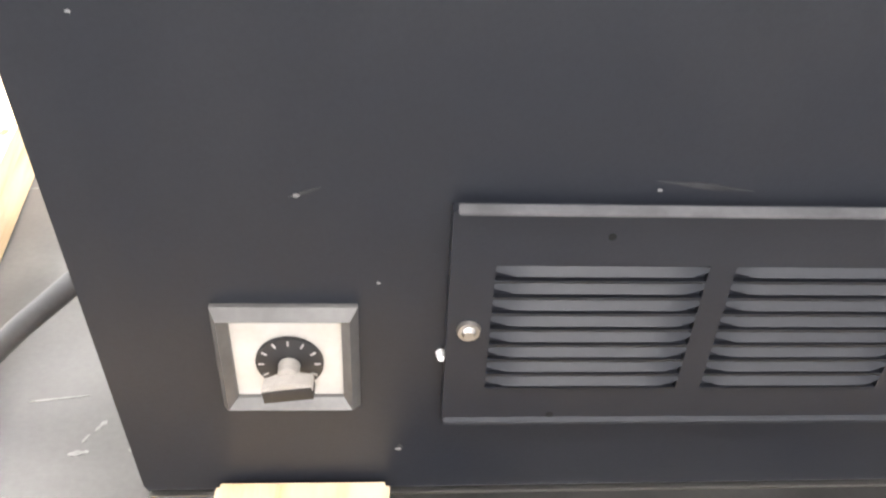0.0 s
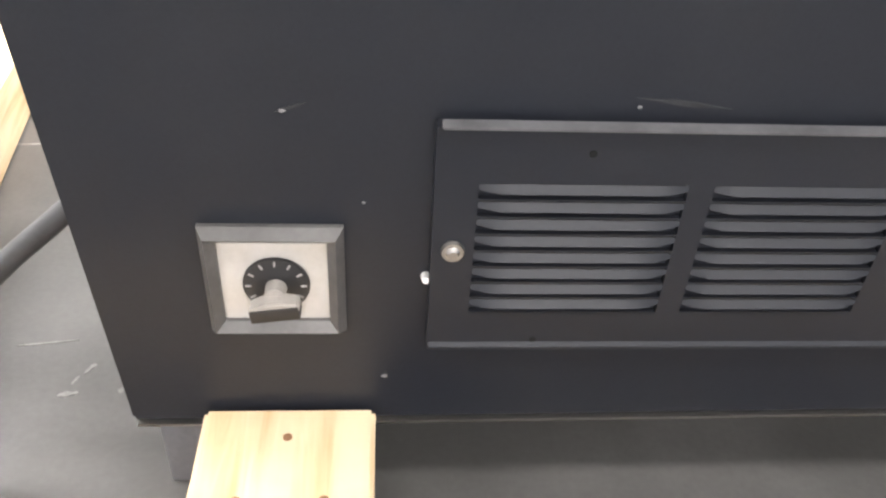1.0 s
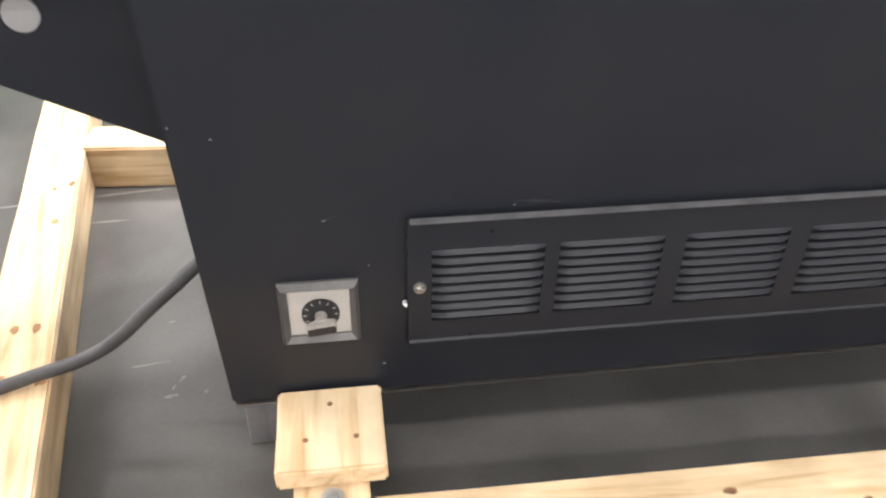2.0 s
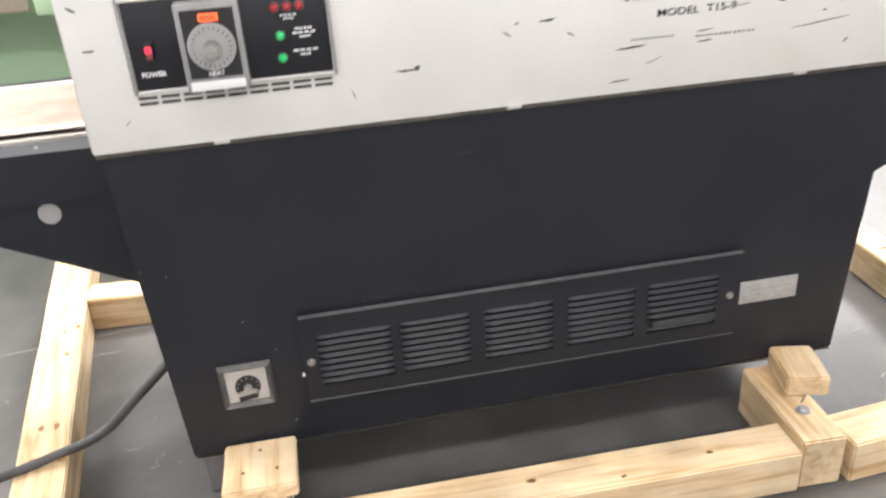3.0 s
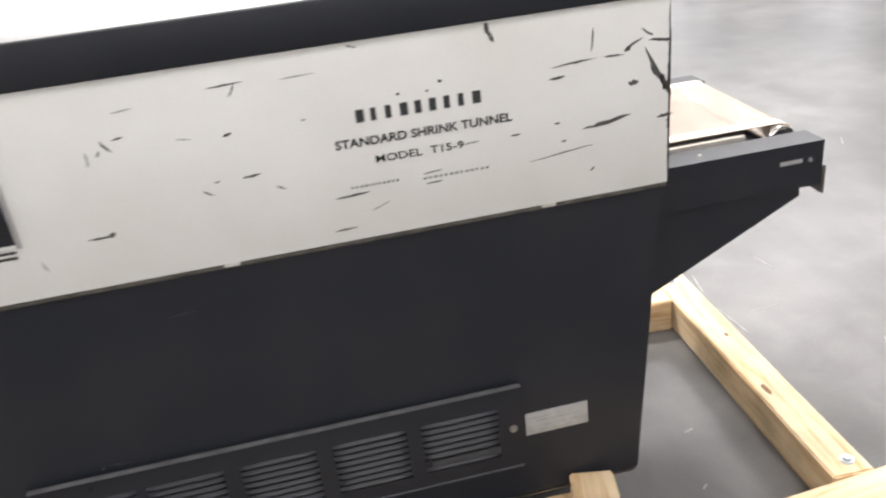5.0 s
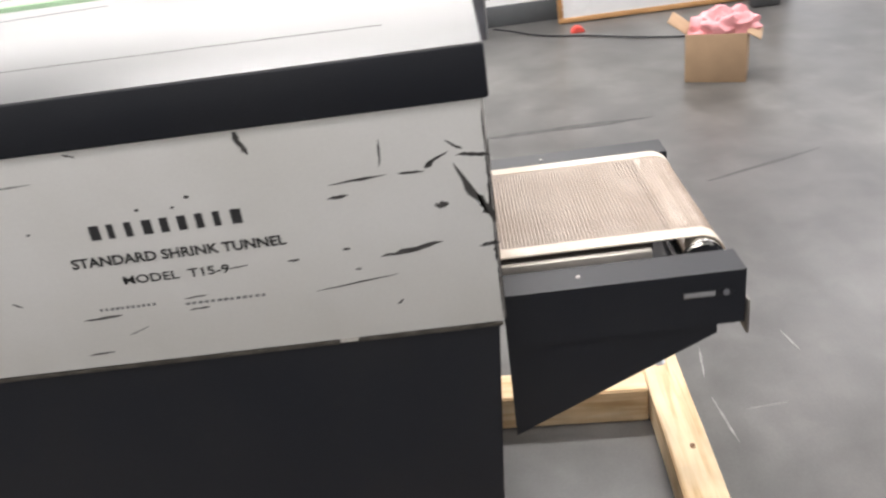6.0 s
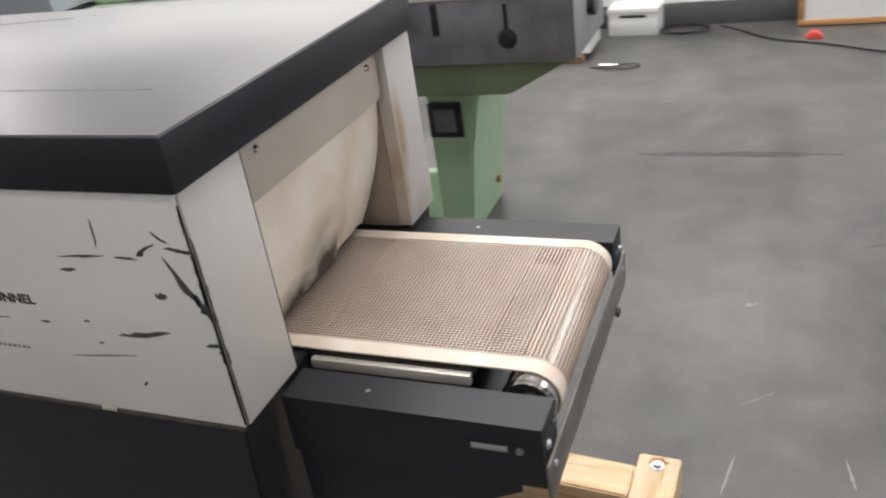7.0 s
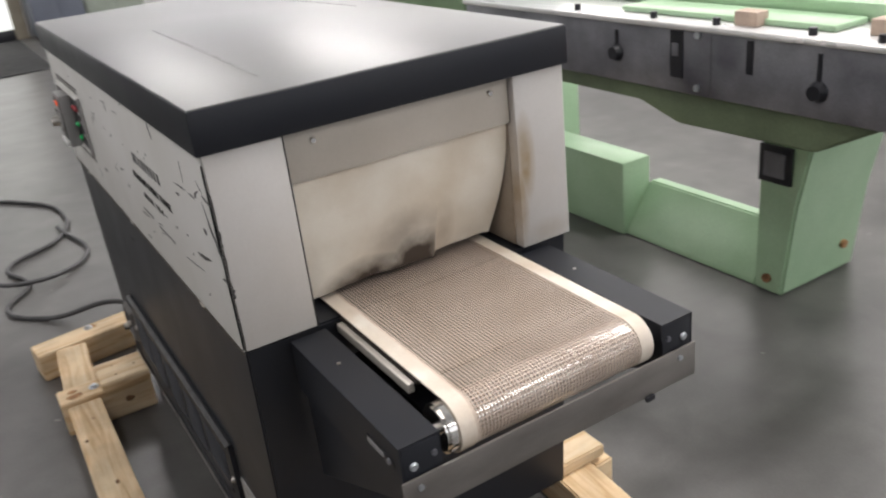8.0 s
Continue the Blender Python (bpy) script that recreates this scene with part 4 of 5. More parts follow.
def streak(x, z, length, thick, angle=0.0, mat=None, seed=0, bend=0.0):
    """A ragged paint scratch lying on the hood front."""
    rnd = random.Random(seed * 7 + int(x * 1000))
    bm = bmesh.new()
    n = 9
    up, lo = [], []
    for i in range(n + 1):
        u = i / n - 0.5
        w = 0.72 * thick * (1 - (2 * abs(u)) ** 2.2) * rnd.uniform(0.55, 1.25) / 2 + 0.0002
        off = bend * (u * u - 0.25) + rnd.uniform(-1, 1) * thick * 0.12
        up.append(bm.verts.new((u * length, 0, off + w)))
        lo.append(bm.verts.new((u * length, 0, off - w)))
    b = bmesh.new()
    prism(b, [(v.co.x, v.co.z) for v in up] + [(v.co.x, v.co.z) for v in lo[::-1]], "y", -0.0004, 0.001)
    bm.free()
    bmesh.ops.transform(b, matrix=pose(x, 0, z, 0, -angle, 0), verts=b.verts)
    part("scratch", b, mat or SCRATCH, front, smooth=False)


corner_gouges = (
    (1.337, 0.902, 0.080, 0.011, -62, 0.010), (1.352, 0.874, 0.044, 0.017, -66, 0.0), (1.343, 0.944, 0.040, 0.007, -8, -0.006),
    (1.299, 0.886, 0.017, 0.016, 0, 0.0), (1.300, 0.946, 0.030, 0.004, 24, 0), (1.322, 0.960, 0.024, 0.004, -35, 0.004),
    (1.268, 0.932, 0.032, 0.004, -3, 0), (1.290, 0.939, 0.014, 0.008, 30, 0), (1.255, 0.8315, 0.080, 0.009, 8, 0.004),
    (1.351, 0.826, 0.028, 0.007, 5, 0), (1.234, 0.961, 0.035, 0.003, 85, 0.004))
printed_side_scratches = (
    (1.204, 0.931, 0.070, 0.004, 4, 0), (1.177, 0.912, 0.026, 0.006, 3, 0), (1.180, 0.793, 0.105, 0.003, 6, 0),
    (1.076, 1.000, 0.024, 0.010, -80, 0), (1.081, 0.988, 0.020, 0.008, -65, 0), (1.108, 0.835, 0.016, 0.004, 0, 0),
    (1.038, 0.835, 0.026, 0.002, 4, 0), (0.975, 0.800, 0.030, 0.002, 4, 0), (0.976, 0.783, 0.026, 0.003, 3, 0),
    (1.230, 0.758, 0.010, 0.004, 40, 0), (1.185, 0.812, 0.008, 0.004, 0, 0), (1.175, 0.842, 0.010, 0.004, 0, 0),
    (1.000, 0.936, 0.007, 0.006, 0, 0), (0.937, 0.927, 0.006, 0.005, 0, 0), (0.980, 0.925, 0.005, 0.004, 0, 0))
control_side_scratches = (
    (0.850, 0.785, 0.052, 0.005, 3, 0), (0.832, 0.732, 0.035, 0.003, 3, 0), (0.711, 0.8425, 0.028, 0.005, 6, 0),
    (0.484, 0.788, 0.036, 0.004, 0, 0), (0.502, 0.790, 0.010, 0.011, 20, 0), (0.527, 0.919, 0.022, 0.006, -55, 0.005),
    (0.708, 0.970, 0.022, 0.003, 60, 0.004), (0.700, 0.978, 0.050, 0.0025, 3, 0), (0.690, 0.9085, 0.014, 0.005, 15, 0),
    (0.662, 0.842, 0.008, 0.003, 10, 0), (0.020, 0.925, 0.016, 0.004, -30, 0), (0.030, 0.866, 0.018, 0.004, 0, 0),
    (0.646, 0.827, 0.016, 0.003, -35, 0), (0.749, 0.817, 0.014, 0.003, -30, 0), (0.515, 0.911, 0.010, 0.003, 60, 0), (0.545, 0.928, 0.016, 0.003, 10, 0), (0.798, 0.912, 0.006, 0.003, 0, 0), (0.880, 1.004, 0.016, 0.0025, -20, 0))
for group_of in (corner_gouges, printed_side_scratches, control_side_scratches):
    for k, (x, z, ln, th, an, be) in enumerate(group_of):
        streak(x, z, ln, th, an, None, k, be)
for k, (x, z, ln, th, an) in enumerate(((0.800, 0.975, 0.05, 0.003, 2), (0.560, 0.965, 0.03, 0.003, 5), (0.498, 0.905, 0.022, 0.006, 88), (0.630, 0.912, 0.02, 0.003, -10),
                                        (0.400, 0.760, 0.02, 0.003, -70), (0.300, 0.975, 0.03, 0.003, 8), (0.890, 0.760, 0.03, 0.003, 20), (0.060, 0.755, 0.012, 0.003, 40))):
    streak(x, z, ln, th, an, RUBBED, 60 + k)
# chipped vertical edge of the hood
rnd = random.Random(5)
for z0, z1, w_ in ((0.714, 0.790, 0.0014), (0.786, 0.870, 0.0020), (0.866, 0.940, 0.0026), (0.936, 0.998, 0.0016), (0.716, 0.742, 0.0012), (0.748, 0.800, 0.0022), (0.798, 0.836, 0.0042), (0.842, 0.852, 0.0016), (0.856, 0.912, 0.0050), (0.910, 0.948, 0.0030), (0.954, 0.962, 0.0016), (0.970, 0.992, 0.0022)):
    n_ = 9
    prof = [(L + 0.0004, z0), (L + 0.0004, z1)]
    prof += [(L - w_ * math.sin(math.pi * (i + 0.5) / n_) ** 0.6 * rnd.uniform(0.25, 1.0), z1 - (z1 - z0) * (i + 0.5) / n_) for i in range(n_)]
    part("edge_chip", prism(bmesh.new(), prof, "y", -0.0005, 0.002), SCRATCH, front, smooth=False)
near_upright = next(ob for ob in tunnel.children if ob.name.startswith("upright") and ob.bound_box[6][0] > 1.0 and ob.bound_box[6][1] < 0.2)
for z0, z1, w_ in ((0.714, 0.800, 0.0012), (0.798, 0.826, 0.0052), (0.824, 0.880, 0.0026), (0.878, 0.905, 0.0036), (0.903, 0.960, 0.0014)):
    n_ = 9
    prof = [(0.0022, z0), (0.0022, z1)]
    prof += [(0.0034 + w_ * math.sin(math.pi * (i + 0.5) / n_) ** 0.6 * rnd.uniform(0.1, 1.0), z1 - (z1 - z0) * (i + 0.5) / n_) for i in range(n_)]
    part("edge_chip", prism(bmesh.new(), prof, "x", L + 0.0022, L + 0.0034), SCRATCH, near_upright, smooth=False)


def body_chip(x, z, r, k):
    rr = random.Random(k)
    bm = bmesh.new()
    ring = [(x + r * rr.uniform(0.5, 1.2) * math.cos(a) * 1.4, z + r * rr.uniform(0.4, 1.1) * math.sin(a)) for a in np.linspace(0, 2 * math.pi, 9)[:-1]]
    prism(bm, ring, "y", 0.0030, 0.0045)
    part("paint_chip", bm, CHIP, body, smooth=False)


CHIP = material("pale_paint_chip", (0.26, 0.26, 0.26), 0.6, var=0.2, scale=80, fine=300)
for k, (x, z, r) in enumerate(((0.165, 0.383, 0.0016), (0.378, 0.389, 0.0013), (0.212, 0.318, 0.0009), (0.02, 0.505, 0.0013), (0.06, 0.490, 0.0012), (0.226, 0.160, 0.0016))):
    body_chip(x, z, r, k)

SCUFF = material("dusty_rub_mark", (0.032, 0.032, 0.035), 0.55, var=0.3, scale=40, fine=200)
for k, (x, z, ln, th, an) in enumerate(((0.565, 0.640, 0.045, 0.006, 3), (0.405, 0.392, 0.060, 0.004, -6), (0.17, 0.385, 0.020, 0.003, 20), (0.227, 0.160, 0.004, 0.012, 0), (0.11, 0.262, 0.002, 0.010, 0))):
    rr_ = random.Random(k + 70)
    n_ = 8
    up = [(-ln / 2 + ln * i / n_, th / 2 * math.sin(math.pi * (i + 0.3) / (n_ + 0.6)) * rr_.uniform(0.5, 1.0)) for i in range(n_ + 1)]
    lo = [(px_, -pz_ * rr_.uniform(0.6, 1.1)) for px_, pz_ in up]
    bm = prism(bmesh.new(), up + lo[::-1], "y", 0.0034, 0.0045)
    bmesh.ops.transform(bm, matrix=pose(x, 0, z, 0, -an, 0), verts=bm.verts)
    part("rub_mark", bm, SCUFF, body, smooth=False)

# ---------------------------------------------------------------- power cable
cable = thing("power_cable", (-0.2, 0.2, 0), "thick grey rubber power cable lying over the skid", "cable")
cb = tube("cable", [(0.012, 0.12, 0.262), (-0.06, 0.10, 0.205), (-0.15, 0.10, 0.128), (-0.25, 0.085, 0.102), (-0.40, 0.02, 0.094), (-0.62, -0.18, 0.012), (-0.80, -0.30, 0.010),
                    (-1.0, -0.20, 0.010), (-1.25, -0.25, 0.010), (-1.45, -0.02, 0.010), (-1.80, 0.05, 0.010), (-2.10, -0.05, 0.010), (-2.30, -0.30, 0.010),
                    (-1.9, -0.50, 0.010), (-1.3, -0.34, 0.012), (-1.0, -0.24, 0.026), (-1.1, 0.02, 0.010), (-1.6, 0.0, 0.014)], 0.0095, RUBBER)
cb.parent = cable
cb.matrix_parent_inverse = cable.matrix_world.inverted()

# ---------------------------------------------------------------- pine skid
skid = thing("shipping_skid", (0.7, 0.3, 0), "rough pine lumber shipping skid bolted round the machine", "skid")
skid.location = (0, 0, 0)


def timber(name, a, b, w, h, z0=0.0, parent=None, label="", jitter=1):
    """A sawn beam between two plan points, width w, height h; grain along its length."""
    a, b = Vector((*a, 0)), Vector((*b, 0))
    ln = (b - a).length
    bm = bmesh.new()
    n = max(2, int(ln / 0.12))
    rnd = random.Random(int(abs(a.x * 917 + a.y * 331 + b.x * 77) * 10) + jitter)
    rings = []
    for i in range(n + 1):
        u = i / n * ln
        o = [rnd.uniform(-0.0012, 0.0012) for _ in range(4)]
        rings.append([bm.verts.new((u, y + oy, z)) for (y, z), oy in zip(((-w / 2, 0), (w / 2, 0), (w / 2, h), (-w / 2, h)), o)])
    for r0, r1 in zip(rings, rings[1:]):
        for k in range(4):
            bm.faces.new((r0[k], r1[k], r1[(k + 1) % 4], r0[(k + 1) % 4]))
    bm.faces.new(rings[0])
    bm.faces.new(rings[-1][::-1])
    bmesh.ops.recalc_face_normals(bm, faces=bm.faces[:])
    long_edges = [e for e in bm.edges if e.is_valid and len(e.link_faces) == 2 and e.calc_face_angle() > 1.0]
    bmesh.ops.bevel(bm, geom=long_edges, offset=0.0035, segments=2, affect="EDGES")
    ob = part(name, bm, PINE, parent or skid, label)
    ob.location = (a.x, a.y, z0)
    ob.rotation_euler = (0, 0, math.atan2(b.y - a.y, b.x - a.x))
    return ob


R = 0.089
timber("rail", (-0.218, -0.262), (-0.396, 1.050), 0.098, R, label="long pine side rail with rust stains")
timber("rail", (1.698, -0.112), (1.724, 0.722), 0.084, R, label="long pine side rail with a dark knot")
timber("front_rail", (-0.176, -0.160), (0.106, -0.180), 0.090, R)
timber("front_rail", (0.199, -0.186), (1.108, -0.194), 0.090, R, label="pine front rail with knots")
timber("front_rail", (1.202, -0.198), (1.775, -0.153), 0.090, R)
timber("back_rail", (-0.310, 0.775), (1.678, 0.640), 0.092, R)
timber("stub", (0.153, -0.245), (0.153, 0.000), 0.088, 0.100, label="pine stub under the front block")
timber("stub", (1.150, -0.235), (1.158, 0.000), 0.084, 0.106)
timber("block", (0.1545, -0.132), (0.1545, -0.001), 0.130, 0.030, 0.1005, label="pine block screwed against the cabinet")
timber("block", (1.186, -0.114), (1.210, -0.005), 0.082, 0.042, 0.1065, label="small split pine block with a bent nail")
timber("post", (1.236, 0.7205), (1.236, 0.770), 0.086, 0.078)
timber("post", (1.232, 0.630), (1.232, 0.752), 0.080, 0.030, 0.0895)
timber("post", (0.153, 0.782), (0.153, 0.840), 0.086, 0.100)


def bolt(x, y, z, r=0.011):
    bm = add_cyl(bmesh.new(), (x, y, z), (0, 0, 1), r * 1.25, 0.002, 24)
    add_cyl(bm, (x, y, z + 0.002), (0, 0, 1), r * 0.8, 0.006, 6, bevel=0.0008)
    part("bolt", bm, GALV, skid, "zinc bolt head")


def disc(name, x, y, z, rx, ry, mat, k):
    rr = random.Random(k)
    bm = bmesh.new()
    ring = [(x + rx * rr.uniform(0.6, 1.1) * math.cos(a), y + ry * rr.uniform(0.6, 1.1) * math.sin(a)) for a in np.linspace(0, 2 * math.pi, 13)[:-1]]
    prism(bm, ring, "z", z - 0.002, z)
    part(name, bm, mat, skid, smooth=False)


bolt(0.154, -0.148, 0.1003)
bolt(1.156, -0.150, 0.1063)
bolt(-0.264, -0.090, R + 0.0003)
bolt(1.708, -0.075, R + 0.0003)
bolt(1.722, 0.690, R + 0.0003)
bolt(-0.392, 1.000, R + 0.0003)
for k, (x, y, rx, ry) in enumerate(((0.168, -0.200, 0.014, 0.024), (0.140, -0.205, 0.010, 0.015), (1.722, 0.702, 0.022, 0.014), (-0.266, -0.080, 0.014, 0.02), (-0.230, 0.10, 0.010, 0.016), (-0.285, 0.10, 0.008, 0.012), (-0.300, 0.48, 0.007, 0.010), (-0.386, 1.012, 0.012, 0.014), (-0.262, 0.205, 0.008, 0.013), (-0.292, 0.205, 0.007, 0.011))):
    disc("rust_mark", x, y, (0.1003 if abs(x - .15) < .06 else R) + 0.0006, rx, ry, RUST, k)
for k, (x, y, rx, ry) in enumerate(((0.40, -0.215, 0.008, 0.005), (0.95, -0.195, 0.008, 0.005), (1.690, 0.175, 0.008, 0.022), (1.720, 0.40, 0.006, 0.010), (0.62, -0.185, 0.010, 0.006), (-0.298, 0.60, 0.006, 0.010), (-0.325, 0.585, 0.004, 0.006), (0.78, -0.215, 0.006, 0.004), (0.30, -0.180, 0.005, 0.004))):
    disc("knot", x, y, R + 0.0008, rx, ry, KNOT, k + 30)
rr_ = random.Random(77)
side_knot = [(0.325 + 0.022 * rr_.uniform(0.6, 1.1) * math.cos(a), 0.062 + 0.012 * rr_.uniform(0.6, 1.1) * math.sin(a)) for a in np.linspace(0, 2 * math.pi, 13)[:-1]]
part("knot", prism(bmesh.new(), side_knot, "x", 1.6735, 1.6785), KNOT, skid, smooth=False)
for y, z, ry in ((-0.165, 0.040, 0.016), (-0.070, 0.050, 0.014)):
    rr_ = random.Random(int(-y * 1000))
    ring = [(y + ry * rr_.uniform(0.7, 1.1) * math.cos(a), z + 0.011 * rr_.uniform(0.7, 1.1) * math.sin(a)) for a in np.linspace(0, 2 * math.pi, 13)[:-1]]
    part("knot", prism(bmesh.new(), ring, "x", 0.192, 0.1985), KNOT, skid, smooth=False)
for x, y in ((0.155, -0.03), (0.125, -0.085), (0.185, -0.085)):
    part("screw_hole", add_cyl(bmesh.new(), (x, y, 0.1302), (0, 0, 1), 0.0035, 0.0009, 12), KNOT, skid)
part("nail", add_cyl(bmesh.new(), (1.168, -0.126, 0.104), (0.1, -0.25, 1), 0.0018, 0.024, 8), IRON, skid, "bent nail")

# ---------------------------------------------------------------- green jointer behind
jointer = thing("jointer", (0.4, 1.9, 0), "pale and dark green woodworking machine with a grey iron bed", "machine")
jointer.location = (0.095, 0.012, 0)
boxed("bed", (-0.30, 1.330, 1.430, 1.80, 0.700, 0.872), IRON, jointer, "dark grey iron bed with adjusting screws", 0.004)
boxed("table", (-0.30, 1.342, 1.416, 1.81, 0.8725, 0.888), TABLE, jointer, "bright ground steel table", 0.003)
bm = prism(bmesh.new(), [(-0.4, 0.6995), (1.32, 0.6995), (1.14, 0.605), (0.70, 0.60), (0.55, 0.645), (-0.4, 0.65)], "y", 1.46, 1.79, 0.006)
part("bed_casting", bm, GREEN_DARK, jointer, "darker green casting under the bed")
bm = prism(bmesh.new(), [(0.765, 0.0), (0.868, 0.0), (0.900, 0.30), (0.940, 0.50), (1.08, 0.606), (0.765, 0.602)], "y", 1.745, 2.10, 0.008)
part("pedestal", bm, GREEN, jointer, "pale green end pedestal")
bm = prism(bmesh.new(), [(1.750, 0.0), (1.93, 0.0), (1.93, 0.178), (1.875, 0.182), (1.756, 0.03)], "x", 0.175, 0.766, 0.006)
part("base_beam", bm, GREEN, jointer, "pale green sloping base beam")
boxed("motor_box", (-0.45, 0.180, 1.735, 1.87, 0.0, 0.285), GREEN, jointer, "pale green boxed foot", 0.008)
boxed("headstock", (-1.36, -0.3005, 1.428, 1.80, 0.6995, 0.888), GREEN_MID, jointer, "worn mid-green headstock casting", 0.006)
# black strip put in for the shadowed gap under the head cover
boxed("seam", (-1.34, -0.32, 1.445, 1.80, 0.8885, 0.8985), BLACK, jointer, bevel=0)
boxed("cover_plate", (-0.78, -0.535, 1.421, 1.4275, 0.706, 0.838), TAUPE, jointer, "beige-grey cover plate", 0.003)
boxed("sticker", (-0.615, -0.575, 1.4195, 1.4208, 0.785, 0.825), YELLOW, jointer, "yellow warning sticker", 0)
boxed("bracket", (-0.518, -0.425, 1.412, 1.4275, 0.692, 0.752), GREEN, jointer, "pale green bracket", 0.004)
boxed("head_box", (-1.34, -0.325, 1.44, 1.86, 0.899, 1.30), GREYBOX, jointer, "blue-grey sheet-metal head cover", 0.01)
boxed("left_pedestal", (-1.25, -0.46, 1.74, 2.08, 0.0, 0.699), GREEN, jointer, "pale green end pedestal", 0.01)
boxed("switch_box", (0.770, 0.882, 1.732, 1.746, 0.372, 0.488), BLACK, jointer, "black switch box", 0.003)
boxed("switch_face", (0.790, 0.862, 1.728, 1.7325, 0.392, 0.468), IRON, jointer, bevel=0.001)
part("foot_bolt", add_cyl(bmesh.new(), (0.815, 1.744, 0.05), (0, -1, 0), 0.014, 0.01, 20), RUST, jointer)
part("foot_bolt", add_cyl(bmesh.new(), (0.878, 2.02, 0.10), (1, 0, 0), 0.014, 0.012, 20), RUST, jointer)
for x, zt, zb in ((0.494, 0.850, 0.784), (1.160, 0.855, 0.766)):
    boxed("slot", (x - 0.005, x + 0.005, 1.4255, 1.4295, zb, zt), BLACK, jointer, bevel=0)
    part("clamp_knob", add_cyl(bmesh.new(), (x, 1.429, zb), (0, -1, 0), 0.026, 0.02, 20, 0.018), BLACK, jointer)
for x0, x1, z0, z1 in ((0.705, 0.748, 0.742, 0.868), (0.957, 0.975, 0.781, 0.864)):
    boxed("slot", (x0, x1, 1.4255, 1.4295, z0, z1), BLACK, jointer, bevel=0)
boxed("slot_cover", (0.712, 0.735, 1.424, 1.4258, 0.80, 0.835), IRON, jointer, bevel=0.0005)
for x, z in ((0.80, 0.862), (0.80, 0.722)):
    part("bolt", add_cyl(bmesh.new(), (x, 1.429, z), (0, -1, 0), 0.010, 0.006, 12), GALV, jointer)
# the bed's end face catches light; a lighter plate carries that
boxed("lit_end_plate", (1.3305, 1.3365, 1.436, 1.795, 0.704, 0.868), PLATE_GREY, jointer, "added lighter grey plate for the bed's lit end face", 0.002)
part("end_knob", add_cyl(bmesh.new(), (1.337, 1.60, 0.80), (1, 0, 0), 0.026, 0.02, 20), BLACK, jointer)
boxed("joint_line", (0.843, 0.8448, 1.4282, 1.4295, 0.702, 0.870), BASEB, jointer, bevel=0)
boxed("fence", (-0.40, 1.22, 1.62, 1.74, 0.8885, 0.935), GREEN, jointer, "pale green fence casting", 0.012)
boxed("guard", (0.45, 1.15, 1.49, 1.615, 0.8885, 0.905), GREEN, jointer, "pale green guard", 0.006)
for x in (0.30, 0.62, 0.84, 1.12, 1.29):
    part("set_screw", add_cyl(bmesh.new(), (x, 1.45, 0.888), (0, 0, 1), 0.010, 0.018, 12), BLACK, jointer)
for x, y in ((0.92, 1.48), (1.26, 1.52)):
    boxed("wood_wedge", (x - 0.035, x + 0.035, y - 0.02, y + 0.025, 0.8885, 0.925), WEDGE, jointer, bevel=0.004)

# ---------------------------------------------------------------- far things
carton = thing("cardboard_box", (2.545, 2.95, 0), "open cardboard box filled with pink plastic film", "box")
cx, cy = 0.0, 0.0
wall_t = 0.005
for d in ((-0.135, 0.135, -0.10, -0.10 + wall_t, 0, 0.225), (-0.135, 0.135, 0.10 - wall_t, 0.10, 0, 0.225), (-0.135, -0.135 + wall_t, -0.0945, 0.0945, 0, 0.225), (0.135 - wall_t, 0.135, -0.0945, 0.0945, 0, 0.225)):
    boxed("box_side", d, CARD, carton, bevel=0.001)
boxed("box_floor", (-0.1295, 0.1295, -0.0945, 0.0945, 0.001, 0.006), CARD, carton, bevel=0)
for m, d in ((pose(-0.135, 0, 0.226, 0, 35, 0), (-0.10, 0, -0.095, 0.095, 0, 0.004)), (pose(0.135, 0, 0.226, 0, 30, 0), (0, 0.065, -0.095, 0.095, 0, 0.004))):
    part("box_flap", add_box(bmesh.new(), *d, 0.0008, m), CARD, carton)
carton.rotation_euler = (0, 0, radians(-22))
film_bag = thing("plastic_film", (2.570, 2.94, 0.20), "crumpled pink plastic film in a cardboard box", "film")
bm = bmesh.new()
bmesh.ops.create_icosphere(bm, subdivisions=4, radius=1)
for v in bm.verts:
    n_ = noise.noise(v.co * 2.3) * 0.35 + noise.noise(v.co * 6) * 0.12
    v.co = Vector((v.co.x * 0.15, v.co.y * 0.08, v.co.z * 0.085 + 0.03)) * (1 + n_)
part("film", bm, PINK, film_bag)

board = thing("whiteboard", (2.79, 4.29, 0.05), "large white board in a wooden frame leaning on the wall", "board")
bm = add_box(bmesh.new(), -0.78, 0.51, -0.01, 0.01, 0.03, 1.15, 0.001)
part("panel", bm, WHITEBOARD, board)
for d in ((-0.81, 0.54, -0.016, 0.016, 0.0, 0.03), (-0.81, 0.54, -0.016, 0.016, 1.15, 1.18), (-0.81, -0.78, -0.016, 0.016, 0.03, 1.15), (0.51, 0.54, -0.016, 0.016, 0.03, 1.15)):
    boxed("frame_bar", d, OAK, board, bevel=0.003)
board.rotation_euler = (radians(-6), 0, 0)
board.location.z = 0.004

